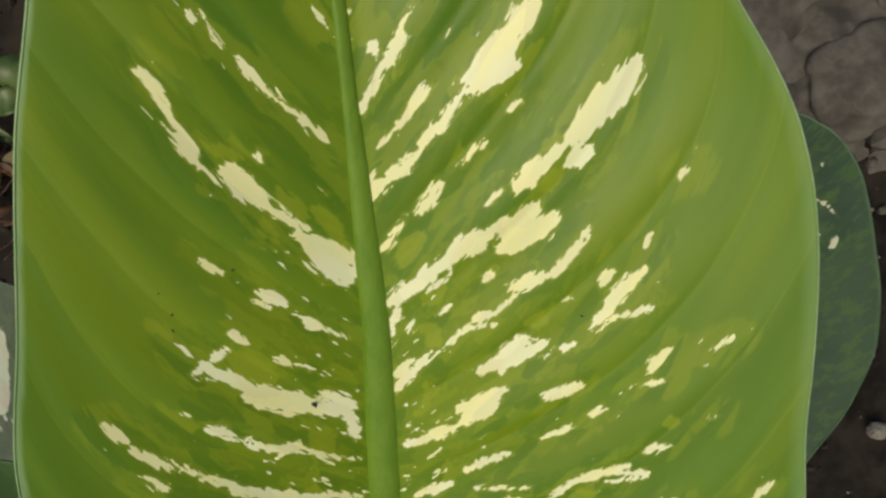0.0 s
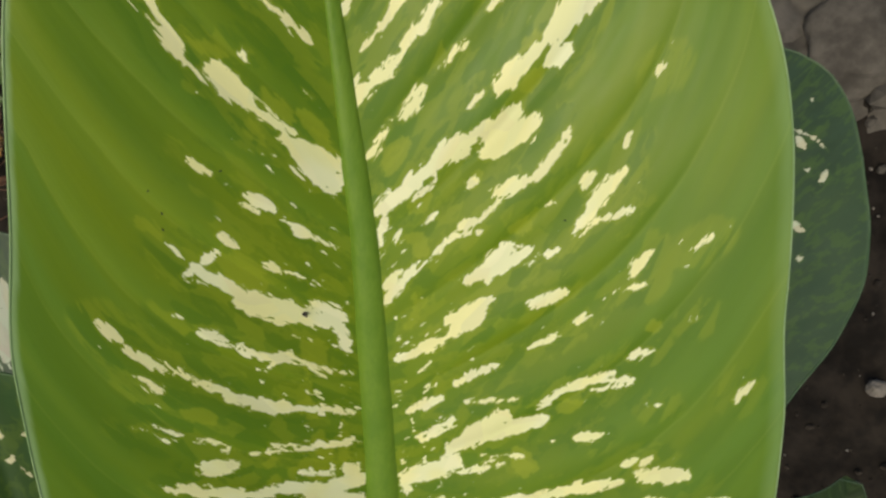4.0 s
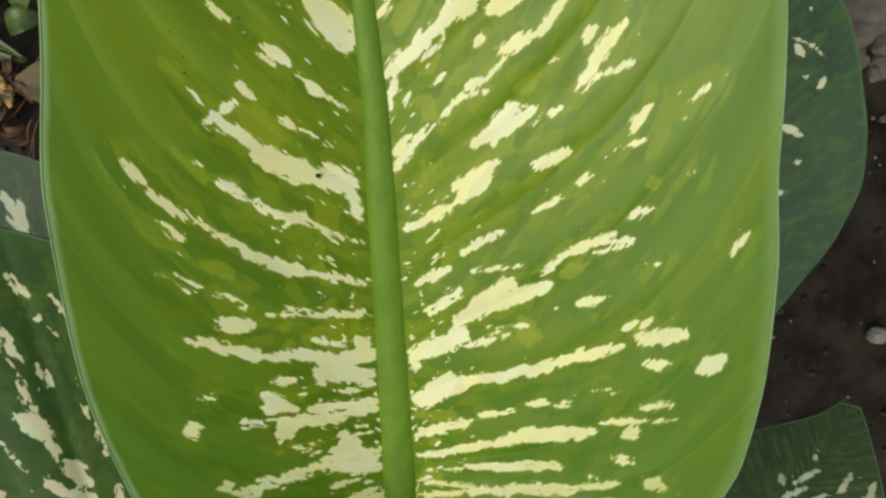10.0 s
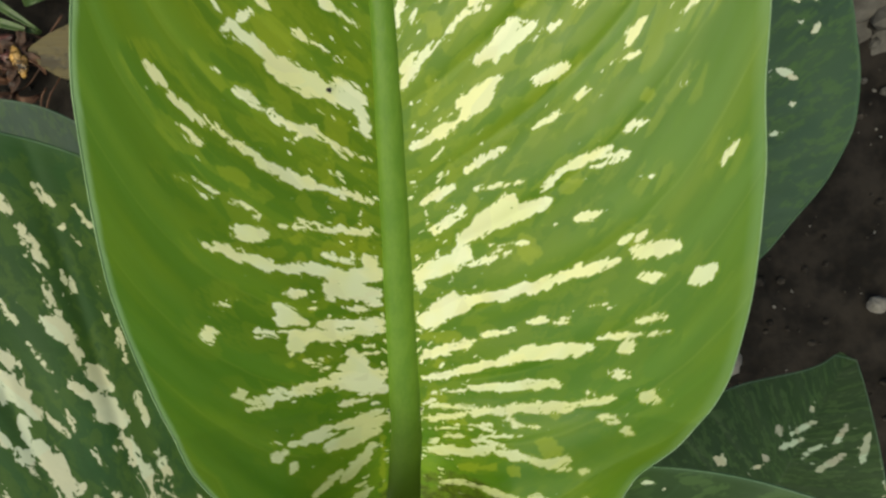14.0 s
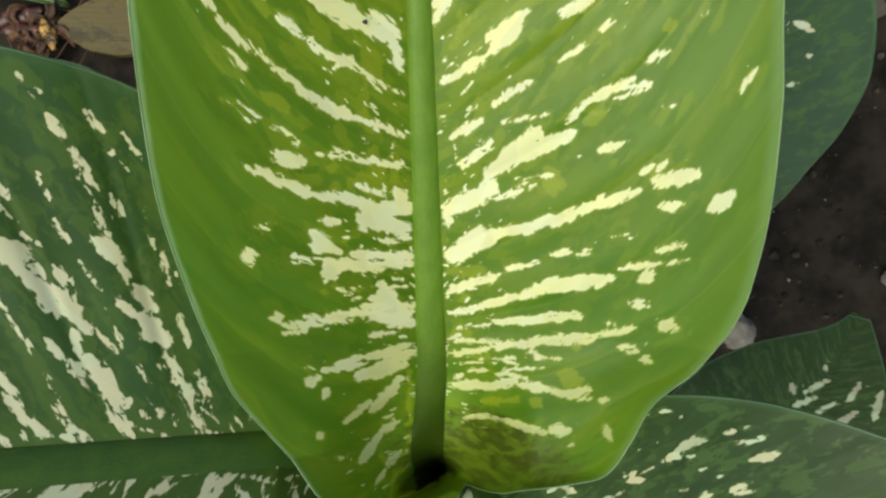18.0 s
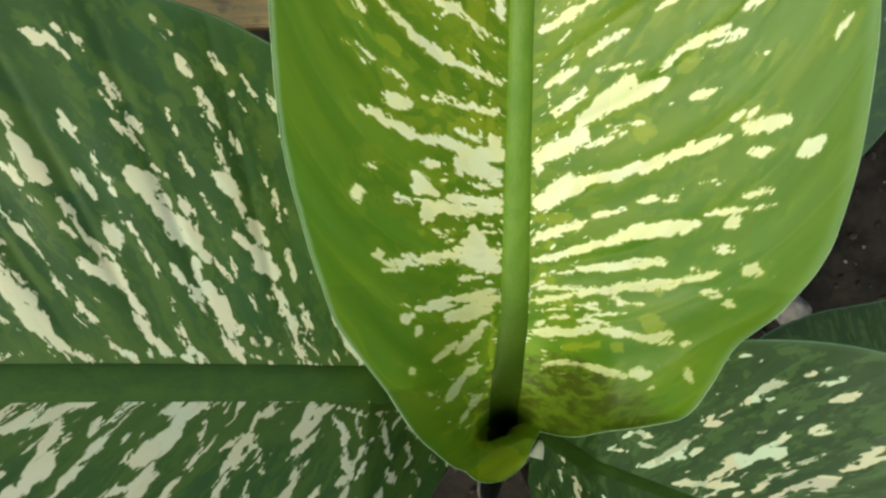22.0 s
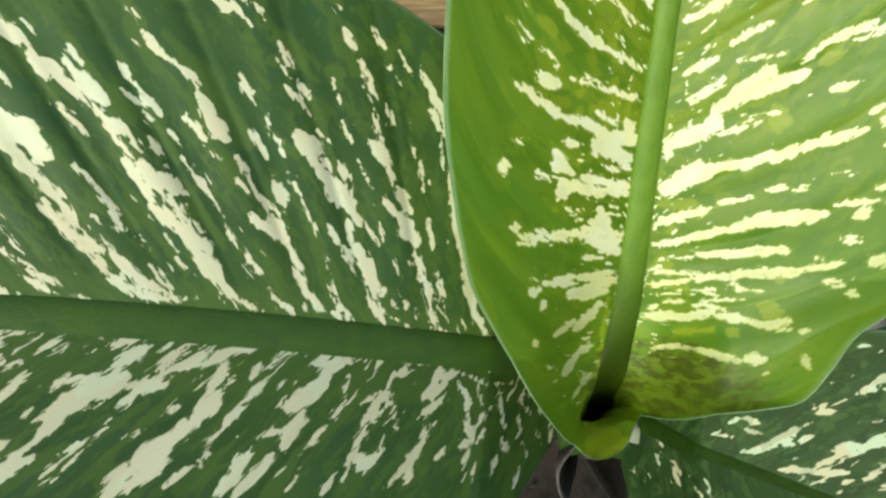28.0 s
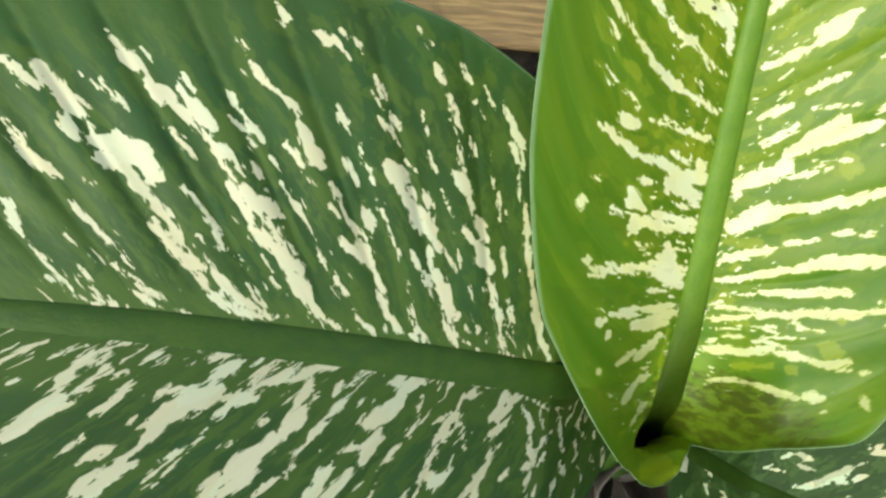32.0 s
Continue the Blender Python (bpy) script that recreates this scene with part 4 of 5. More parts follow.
streaks(LEFT,
        (-153.3, -147.0, -151.5, -144.6, 0.7), (-138.2, -152.2, -137.2, -150.7, 0.8), (-136.6, -153.5, -134.5, -149.4, 0.7),
        (-136.4, -148.7, -133.2, -146.8, 1.0), (-132.3, -146.9, -129.4, -140.9, 0.4), (-129.4, -140.9, -127.3, -137.6, 0.7),
        (-128.0, -136.4, -123.6, -136.6, 1.7), (-124.9, -135.4, -121.5, -132.5, 1.2), (-123.6, -131.8, -120.3, -128.2, 0.9),
        (-121.4, -133.1, -116.7, -130.8, 1.2), (-120.6, -127.0, -117.5, -126.8, 0.4), (-117.7, -128.5, -116.8, -127.7, 0.5),
        (-128.2, -158.1, -125.0, -153.6, 1.7), (-128.1, -153.8, -125.2, -152.5, 1.1), (-125.2, -156.8, -123.1, -153.8, 1.7),
        (-124.2, -152.6, -119.4, -148.0, 2.7), (-123.2, -155.5, -120.1, -151.9, 2.0), (-119.8, -148.5, -116.2, -144.2, 1.8))
streaks(LEFT,
        (-116.1, -144.8, -113.5, -139.6, 2.3), (-114.8, -138.3, -113.1, -133.5, 1.5), (-116.3, -132.7, -112.6, -130.3, 1.1),
        (-113.6, -130.3, -107.4, -128.6, 1.4), (-108.3, -129.8, -106.3, -128.6, 0.8), (-112.4, -137.2, -111.0, -136.1, 0.5),
        (-116.7, -146.5, -115.1, -144.9, 0.5), (-117.8, -156.7, -113.6, -152.7, 0.9), (-113.5, -153.3, -112.9, -151.0, 0.7),
        (-113.0, -150.4, -110.7, -146.5, 0.6), (-110.7, -146.5, -108.8, -142.4, 1.0), (-107.5, -140.7, -105.3, -137.7, 1.1),
        (-107.3, -135.6, -107.0, -134.4, 0.4), (-121.0, -142.6, -119.8, -141.0, 0.9), (-125.5, -146.3, -124.6, -146.0, 0.6),
        (-143.8, -141.0, -143.6, -140.4, 0.3), (-109.3, -160.2, -106.8, -157.1, 1.6), (-107.5, -155.8, -105.4, -153.1, 1.8))
streaks(LEFT,
        (-105.7, -160.8, -102.3, -156.0, 1.8), (-102.4, -155.4, -100.5, -153.8, 1.1), (-96.6, -161.1, -95.4, -158.2, 0.5),
        (-100.2, -158.7, -98.8, -157.7, 0.4), (-103.3, -149.7, -99.7, -148.3, 1.1), (-99.1, -152.1, -96.6, -146.1, 1.9),
        (-99.4, -143.3, -94.1, -139.8, 2.8), (-101.1, -143.1, -99.7, -141.3, 1.1), (-94.1, -139.8, -92.8, -136.6, 1.1),
        (-93.6, -135.9, -89.0, -133.5, 1.8), (-95.6, -134.4, -92.3, -131.9, 1.5), (-90.3, -133.4, -83.3, -133.1, 0.6),
        (-88.8, -134.9, -87.6, -134.2, 0.7), (-104.7, -134.5, -102.3, -132.0, 0.6), (-102.9, -132.0, -100.4, -130.1, 1.0),
        (-94.9, -154.0, -92.0, -149.9, 0.8), (-90.1, -146.9, -88.6, -145.0, 0.7), (-88.4, -141.7, -88.2, -139.0, 0.7))
streaks(LEFT,
        (-89.5, -163.7, -88.1, -161.4, 1.0), (-86.2, -161.7, -85.5, -158.0, 0.8), (-85.0, -157.4, -81.7, -159.3, 1.5),
        (-82.8, -160.4, -80.0, -157.6, 1.5), (-84.7, -155.5, -83.3, -151.7, 1.1), (-84.1, -150.3, -81.0, -145.2, 1.5),
        (-83.7, -144.2, -82.0, -143.1, 1.2), (-80.7, -142.5, -77.6, -146.4, 1.0), (-80.6, -148.7, -79.5, -146.8, 0.9),
        (-77.3, -148.5, -76.3, -151.4, 0.6), (-79.4, -142.6, -78.6, -138.5, 0.6), (-77.9, -138.5, -74.6, -138.1, 1.2),
        (-77.0, -135.7, -70.6, -136.3, 0.3), (-78.9, -156.4, -78.8, -154.4, 0.6), (-75.9, -165.1, -72.5, -161.0, 1.3),
        (-72.5, -166.5, -71.7, -161.9, 1.1), (-72.5, -161.0, -69.6, -156.7, 1.4), (-69.7, -155.9, -68.8, -151.1, 0.8))
streaks(LEFT,
        (-70.4, -150.2, -66.5, -147.1, 1.6), (-70.2, -145.1, -66.2, -142.7, 2.0), (-67.9, -141.0, -63.5, -140.0, 1.6),
        (-68.4, -142.4, -66.7, -138.9, 1.5), (-63.9, -139.2, -59.6, -141.2, 0.4), (-64.9, -161.1, -63.7, -159.2, 1.2),
        (-68.6, -153.3, -68.0, -152.7, 0.7), (-61.7, -143.2, -58.9, -148.2, 1.0), (-59.2, -149.6, -58.2, -154.3, 0.6),
        (-59.0, -154.1, -57.0, -159.0, 1.2), (-59.9, -159.9, -57.8, -158.8, 1.7), (-58.6, -165.3, -58.2, -161.7, 1.0),
        (-56.1, -168.1, -55.8, -165.9, 0.8), (-55.9, -154.7, -53.7, -152.1, 0.7), (-56.5, -145.4, -55.7, -148.6, 0.6),
        (-57.9, -142.1, -55.3, -144.0, 0.7), (-55.4, -159.3, -54.7, -157.9, 0.7), (-51.0, -146.8, -49.6, -153.8, 0.9))
streaks(LEFT,
        (-49.5, -154.6, -48.3, -159.1, 0.7), (-48.8, -162.1, -47.7, -164.9, 1.0), (-50.6, -168.9, -50.3, -166.7, 0.8),
        (-51.2, -145.1, -48.6, -146.0, 0.5), (-45.0, -156.5, -43.7, -161.2, 0.7), (-44.1, -152.7, -42.7, -155.8, 0.7),
        (-42.3, -166.9, -41.5, -169.8, 0.6), (-44.1, -176.5, -43.5, -173.6, 0.7), (-38.5, -154.9, -37.8, -158.7, 0.6),
        (-38.0, -165.6, -37.0, -168.7, 0.6), (-33.9, -165.8, -33.2, -169.7, 0.9))
streaks(LIME,
        (-24.3, -144.9, -25.0, -150.3, 0.45), (-25.0, -150.3, -23.9, -156.6, 0.5), (-23.9, -156.6, -20.6, -162.6, 0.45),
        (-26.2, -147.3, -26.3, -155.0, 0.3), (-22.4, -161.0, -19.3, -164.2, 0.35), (-27.3, -141.0, -25.6, -146.0, 0.4))
streaks(RIGHT,
        (27.0, -163.3, 33.5, -159.6, 1.3), (33.5, -158.7, 40.8, -149.8, 1.1), (36.3, -157.9, 36.9, -156.0, 1.5),
        (40.4, -155.0, 41.3, -154.0, 0.8), (27.4, -152.8, 28.6, -153.1, 1.3), (26.8, -156.2, 29.7, -156.3, 0.8),
        (20.0, -160.3, 22.3, -159.7, 0.9), (36.6, -166.1, 42.7, -163.9, 1.3), (42.7, -164.4, 49.9, -161.8, 1.3),
        (44.0, -162.4, 49.1, -157.1, 1.1), (48.4, -156.3, 51.2, -153.2, 1.9), (51.5, -155.9, 55.1, -151.2, 1.1),
        (55.1, -151.5, 59.8, -148.6, 2.0), (57.4, -148.5, 59.6, -145.0, 1.0), (50.6, -137.4, 53.8, -134.2, 0.6),
        (53.8, -133.7, 56.7, -130.8, 1.2), (52.7, -136.8, 56.3, -134.8, 0.9), (42.4, -144.3, 43.9, -143.1, 0.8))
streaks(RIGHT,
        (43.4, -145.4, 46.2, -144.3, 1.1), (45.9, -142.6, 49.0, -139.7, 0.8), (50.0, -148.1, 51.2, -146.6, 0.6),
        (62.3, -139.3, 62.9, -138.4, 1.0), (64.1, -126.5, 65.7, -125.4, 0.4), (65.7, -125.4, 68.5, -124.2, 0.9),
        (65.9, -128.9, 70.8, -126.1, 1.0), (69.9, -132.2, 73.1, -130.4, 1.3), (65.8, -141.2, 68.5, -139.0, 0.6),
        (58.0, -163.9, 61.4, -159.6, 0.9), (61.4, -159.2, 66.9, -155.3, 1.2), (67.0, -155.8, 70.8, -153.6, 1.6),
        (54.9, -161.3, 56.9, -159.1, 0.8), (50.0, -165.0, 51.2, -163.7, 0.9), (57.7, -156.7, 58.9, -155.7, 0.4),
        (60.1, -155.9, 62.1, -154.2, 0.6), (61.7, -152.8, 66.7, -148.9, 0.6), (47.7, -155.4, 48.9, -154.2, 0.9))
streaks(RIGHT,
        (50.3, -124.4, 51.1, -124.1, 0.6), (66.4, -142.4, 67.8, -141.8, 0.6), (72.3, -150.4, 74.0, -148.5, 0.8),
        (45.6, -135.8, 46.4, -135.5, 0.3), (58.5, -130.5, 59.0, -130.0, 0.6), (22.9, -154.6, 23.6, -154.0, 0.5),
        (67.0, -158.1, 68.1, -157.4, 0.3), (58.8, -137.8, 59.3, -137.4, 0.4), (43.5, -167.2, 44.8, -166.5, 0.5),
        (4.7, -174.0, 4.9, -175.9, 0.8), (8.9, -177.0, 9.9, -179.2, 0.9), (-2.1, -182.3, -1.9, -183.4, 0.4),
        (2.0, -182.0, 2.4, -182.8, 0.6), (72.4, -149.7, 78.4, -143.3, 0.9), (73.0, -150.2, 80.1, -145.1, 0.8),
        (9.1, -175.2, 10.1, -177.0, 0.6), (14.6, -179.4, 16.3, -180.9, 0.8), (17.0, -177.6, 17.9, -179.2, 0.7))
streaks(RIGHT,
        (4.2, -168.9, 4.8, -169.9, 0.5))
streaks(BACK,
        (107.4, 16.1, 113.2, 13.6, 0.5), (113.2, 13.2, 116.3, 10.2, 0.7), (108.1, 13.2, 109.6, 10.9, 1.4),
        (116.1, 3.8, 113.8, 0.2, 1.2), (113.3, 25.5, 113.4, 25.1, 0.8), (102.0, -11.2, 106.6, -13.6, 1.5),
        (109.0, 4.2, 109.6, 4.0, 0.7), (99.6, -31.2, 100.7, -30.7, 0.8), (105.3, -22.5, 106.0, -22.2, 0.6))
streaks(TIP,
        (112.7, -159.8, 115.1, -161.1, 2.7), (139.2, -146.5, 140.4, -150.2, 1.9), (153.6, -139.3, 154.1, -140.0, 1.4),
        (145.2, -150.2, 154.8, -145.4, 1.4), (140.4, -156.3, 150.1, -152.7, 1.4), (166.8, -145.5, 162.1, -152.8, 1.2),
        (174.5, -147.9, 170.5, -160.2, 1.5), (178.9, -150.4, 179.0, -170.0, 1.4), (154.9, -165.0, 164.5, -157.7, 1.5),
        (133.2, -160.0, 134.2, -161.2, 1.6), (150.1, -160.0, 157.3, -154.0, 1.1), (128.4, -164.8, 132.0, -163.6, 0.9))
streaks(PALE,
        (-164.0, -26.0, -160.0, -33.3, 2.1), (-157.8, -29.2, -156.1, -41.7, 1.9), (-162.6, -35.3, -158.1, -39.6, 1.2),
        (-158.5, -28.6, -158.3, -36.8, 1.5), (-157.8, -40.9, -157.2, -57.4, 3.1), (-167.1, -26.2, -161.8, -29.5, 1.2),
        (-159.6, -29.5, -157.4, -30.1, 0.7))

plant = tagged(new("dieffenbachia"), "variegated green and cream dumb cane plant growing from dark soil", "plant")


def ease(t):
    t = np.clip(t, 0, 1)
    return t * t * (3 - 2 * t)


def pocket(a, b):
    """Share of the depth of the hole at the young leaf's base: sheer under the lobe and the left rim, sloping on the other sides."""
    ha, hb = a + 0.110, b + 1.048
    hole = np.sqrt((ha / np.where(ha < 0, 0.058, 0.082)) ** 2 + (hb / np.where(hb < 0, 0.031, 0.085)) ** 2)
    sheer = 0.62 * ease((-(0.5 * ha + hb) / np.sqrt(ha * ha + hb * hb + 1e-6) + 0.1) / 0.6)
    return 1 - ease((hole - sheer) / (1 - sheer))


def main_height(a, b):
    """Height of the young leaf: a folded, rising blade whose base rolls into a funnel with a rounded lobe below it."""
    y, d = -b, a + 0.082
    low = ease((-0.98 - b) / 0.13)
    round_off = 0.018 + 0.075 * low
    fold = np.sqrt(d * d + round_off ** 2) - round_off
    l, r = np.where(d < 0, -fold, 0), np.where(d < 0, 0, fold)
    z = 0.9358 + 0.6194 * y - 0.0531 * y * y + 0.7891 * l + 0.1152 * l * l + 0.3107 * l * y - 0.1222 * r - 0.1515 * r * r - 0.3564 * r * y
    z = z + 0.55 * np.maximum(b - 0.22, 0) ** 2
    # both halves stand up round the base
    z = z - 0.33 * np.maximum(-0.70 - b, 0) * np.maximum(ease((np.abs(d) - 0.05) / 0.15), 0.4 * ease((-1.06 - b) / 0.06))
    z = z - 0.75 * np.maximum(-0.90 - b, 0) * ease((0.01 - d) / 0.15)
    # the midrib dives into a rounded pocket, closed by the lip of the lobe and the raised right margin
    da, db = a + 0.106, b + 1.066
    q = np.sqrt((da / np.where(da < 0, 0.080, 0.17)) ** 2 + (db / np.where(db < 0, 0.010 + 0.012 * np.exp(-(da / 0.05) ** 2), 0.13)) ** 2)
    z = z + 0.075 * (1 - ease(q)) + 0.30 * pocket(a, b)
    # the lobe lifts again towards its rim
    z = z - 0.09 * ease((-1.02 - b) / 0.14) * ease((-0.02 - a) / 0.08)
    return 3.4 - z


def main_leaf():
    stations = (-1.140, -1.136, -1.122, -1.100, -1.068, -0.996, -0.928, -0.842, -0.744, -0.60, -0.44, -0.239, -0.083, 0.09, 0.196, 0.33, 0.48, 0.62, 0.72)
    left = (-0.104, -0.119, -0.142, -0.168, -0.200, -0.250, -0.296, -0.347, -0.396, -0.425, -0.440, -0.431, -0.402, -0.368, -0.338, -0.300, -0.240, -0.160, -0.094)
    rstations = (-1.140, -1.136, -1.118, -1.085, -1.068, -1.055, -1.030, -0.995, -0.974, -0.941, -0.876, -0.805, -0.733, -0.66, -0.60, -0.469, -0.33, -0.202, -0.13, -0.024, 0.053, 0.119, 0.166, 0.235, 0.35, 0.48, 0.62, 0.72)
    right = (-0.098, -0.080, -0.054, -0.036, -0.022, 0.012, 0.052, 0.100, 0.159, 0.230, 0.268, 0.300, 0.366, 0.408, 0.424, 0.434, 0.428, 0.410, 0.404, 0.390, 0.372, 0.346, 0.318, 0.265, 0.185, 0.090, -0.020, -0.092)
    b = np.concatenate([-1.140 + 0.02 * np.linspace(0, 1, 30) ** 2, np.linspace(-1.119, -0.95, 95), np.linspace(-0.948, 0.30, 400), np.linspace(0.31, 0.72, 50)])
    lo, hi = curve(stations, left, b), curve(rstations, right, b)
    rib = np.clip(-0.083 - 0.055 * np.maximum(b + 0.1, 0) - 0.08 * np.maximum(-0.78 - b, 0), lo + 0.004, hi - 0.004)
    u = np.concatenate([-np.linspace(1, 0, 120), np.linspace(0, 1, 140)[1:]])
    a = np.where(u[None] < 0, rib[:, None] + (rib - lo)[:, None] * u[None], rib[:, None] + (hi - rib)[:, None] * u[None])
    bb = np.repeat(b[:, None], len(u), 1)
    d = np.abs(a - rib[:, None])
    curl = np.where(u < 0, 0.003 * np.abs(u) ** 18, -0.030 * np.abs(u) ** 6)[None] * np.where(u < 0, 1, ease((hi - rib) / 0.12)[:, None])
    k0, k1, q = 0.86, 1.15, 0.5
    reach = d * 0.40 / np.where(u[None] < 0, (rib - lo)[:, None], (hi - rib)[:, None]).clip(0.3, 1)
    vein = (bb - k0 * d - q * d * d - 20 * reach ** 5) / (1 + k1 * d)
    h = main_height(a, bb) - curl + 0.0042 * (np.sin(vein * 2 * math.pi / 0.113) - 0.7 * np.exp(-(np.sin(vein * math.pi / 0.113) / 0.2) ** 2)) * np.clip(d * 6, 0, 1) * np.clip(1.6 - 1.6 * np.abs(u), 0, 1)[None]
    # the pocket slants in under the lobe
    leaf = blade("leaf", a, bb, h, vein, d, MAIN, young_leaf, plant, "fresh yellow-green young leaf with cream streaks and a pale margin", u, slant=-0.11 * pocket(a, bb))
    lime = leaf.data.attributes.new("lime", "FLOAT", "POINT")
    lime.data.foreach_set("value", cream_field(LIME, a * UNIT * 1000, bb * UNIT * 1000).reshape(-1).astype(np.float32))
    heft = leaf.data.attributes.new("heft", "FLOAT", "POINT")
    heft.data.foreach_set("value", (np.exp(-(d / 0.10) ** 2) * ease((-0.70 - bb) / 0.25) * ease((bb + 1.102) / 0.012)).reshape(-1).astype(np.float32))
    # midrib: a low rounded ridge in the fold, running down into the pocket
    s, v = np.linspace(0.66, -1.064, 260), np.linspace(-1, 1, 15)
    half = np.interp(-s, (-0.66, -0.17, 0.03, 0.2, 0.5, 0.76, 0.92, 1.05), (1.0, 2.6, 4.9, 6.2, 7.6, 8.9, 10.0, 11.5)) / 300
    x = np.interp(s, b, rib)
    ra, rb = x[:, None] + half[:, None] * v[None], np.repeat(s[:, None], len(v), 1)
    under = main_height(ra, rb)
    chord = under[:, :1] * (1 - v[None]) / 2 + under[:, -1:] * (1 + v[None]) / 2
    proud = 1 - ease((-0.88 - s) / 0.14)[:, None]
    rh = np.maximum(under, under + 0.65 * proud * (chord - under)) + (0.003 + 0.009 * proud) * (half / 0.026)[:, None] * (1 - v[None] ** 2) - 0.0022 * np.abs(v)[None] ** 6 + 0.0006
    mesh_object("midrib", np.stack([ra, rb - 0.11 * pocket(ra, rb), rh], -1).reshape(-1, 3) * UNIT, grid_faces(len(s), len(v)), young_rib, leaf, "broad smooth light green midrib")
    edge = [Vector((lo[i], b[i], h[i, 0])) * UNIT for i in range(len(b) - 1, -1, -3)] + [Vector((hi[i], b[i], h[i, -1])) * UNIT for i in range(2, len(b), 3)]
    tube("margin", edge, [0.00018] * len(range(len(b) - 1, -1, -3)) + [0.00016] * len(range(2, len(b), 3)), young_margin, leaf, "thin pale translucent margin", 6)
    foot = Vector((-0.112, -1.05, float(main_height(np.array(-0.112), np.array(-1.05))) - 0.06)) * UNIT
    tube("petiole", [foot + Vector((0, 0.004, 0.001)), foot + Vector((0.001, -0.006, -0.02)), Vector((-0.014, -0.158, 0.17)), Vector((-0.014, -0.162, 0.09)), Vector((-0.012, -0.178, -0.012))], [0.0050, 0.0055, 0.006, 0.007, 0.008], mature_rib, leaf, "green petiole", 12)
    return leaf


def ribbed_leaf(rib, height, upper, lower, fold, marks, material, rib_material, margin_material, rib_width, label, k1, rows, cols, skew=0.0, relief=0.0015, rib_drop=0.0, rib_sink=0.0065):
    """A blade along a plan rib: rib(s) gives the point, upper and lower the half widths by share of the length."""
    s = np.linspace(0, 1, rows)
    pts = np.array([rib(t) for t in s])
    tangent = np.gradient(pts, axis=0)
    tangent /= np.linalg.norm(tangent, axis=1)[:, None]
    normal = np.stack([-tangent[:, 1], tangent[:, 0]], 1)
    if normal[len(s) // 2, 1] < 0:
        normal = -normal
    length = np.concatenate([[0], np.cumsum(np.linalg.norm(np.diff(pts, axis=0), axis=1))])
    up, down = curve(*upper, s), curve(*lower, s)
    u = np.concatenate([-np.linspace(1, 0, cols), np.linspace(0, 1, cols)[1:]])
    w = np.where(u[None] > 0, up[:, None] * u[None], down[:, None] * u[None])
    a = pts[:, 0][:, None] + normal[:, 0][:, None] * w + tangent[:, 0][:, None] * skew * np.abs(w)
    b = pts[:, 1][:, None] + normal[:, 1][:, None] * w + tangent[:, 1][:, None] * skew * np.abs(w)
    d = np.abs(w)
    along = length[:, None] + skew * d
    vein = along / (1 + k1 * d)
    h = height(a, b) + fold(d, w) + relief * (np.sin(vein * 2 * math.pi / 0.080) - 1.2 * np.exp(-(np.sin(vein * math.pi / 0.080) / 0.22) ** 2)) * np.clip(d * 5 - 0.3, 0, 1) * np.clip(1.4 - np.abs(u)[None], 0, 1)
    leaf = blade("leaf", a, b, h, vein, d, marks, material, plant, label, u, 0.84, 1.0)
    path = [Vector((pts[i, 0], pts[i, 1] - rib_drop, float(height(np.array(pts[i, 0]), np.array(pts[i, 1]))) - rib_sink)) * UNIT for i in range(0, rows, 5)]
    radii = [0.0005 * float(np.interp(i / rows, (0, 0.5, 1), rib_width)) for i in range(0, rows, 5)]
    tube("midrib", path, radii, rib_material, leaf, "broad flattened midrib", 14, 0.24)
    edge = [Vector((a[i, -1], b[i, -1], h[i, -1])) * UNIT for i in range(0, rows, 4)] + [Vector((a[i, 0], b[i, 0], h[i, 0])) * UNIT for i in range(rows - 1, -1, -4)]
    tube("margin", edge, [0.0003] * len(edge), margin_material, leaf, "", 6)
    return leaf, path


def left_height(a, b):
    y = -b
    d = y - (0.1242 * a * a + 0.325 * a + 1.0227)
    u, v = np.minimum(d, 0), np.maximum(d, 0)
    z = 1.1 * np.maximum(a + 0.36, 0) + 1.7074 + 1.4079 * a + 0.3866 * a * a + 0.3558 * u + 0.089 * u * u + 0.4494 * u * a - 0.4393 * v + 0.2182 * v * v + 0.0697 * v * a
    return 3.4 - z


def right_height(a, b):
    return 3.4 - (1.5273 + 1.2 * np.maximum(0.10 - a, 0) - 0.7793 * a + 0.75 * np.maximum(a - 0.42, 0) ** 2)


def back_height(a, b):
    return 3.4 - (1.5393 + 0.033 * a + 0.1623 * b)


def flat_fold(d, w):
    return np.where(w > 0, 0.14, 0.45) * d


def no_fold(d, w):
    return d * 0.0


young = main_leaf()
STEM = Vector((-0.008, -0.213, 0.115))


def left_rib(t):
    x = -0.16 - 1.61 * t
    return x, -(0.1242 * x * x + 0.325 * x + 1.0227)


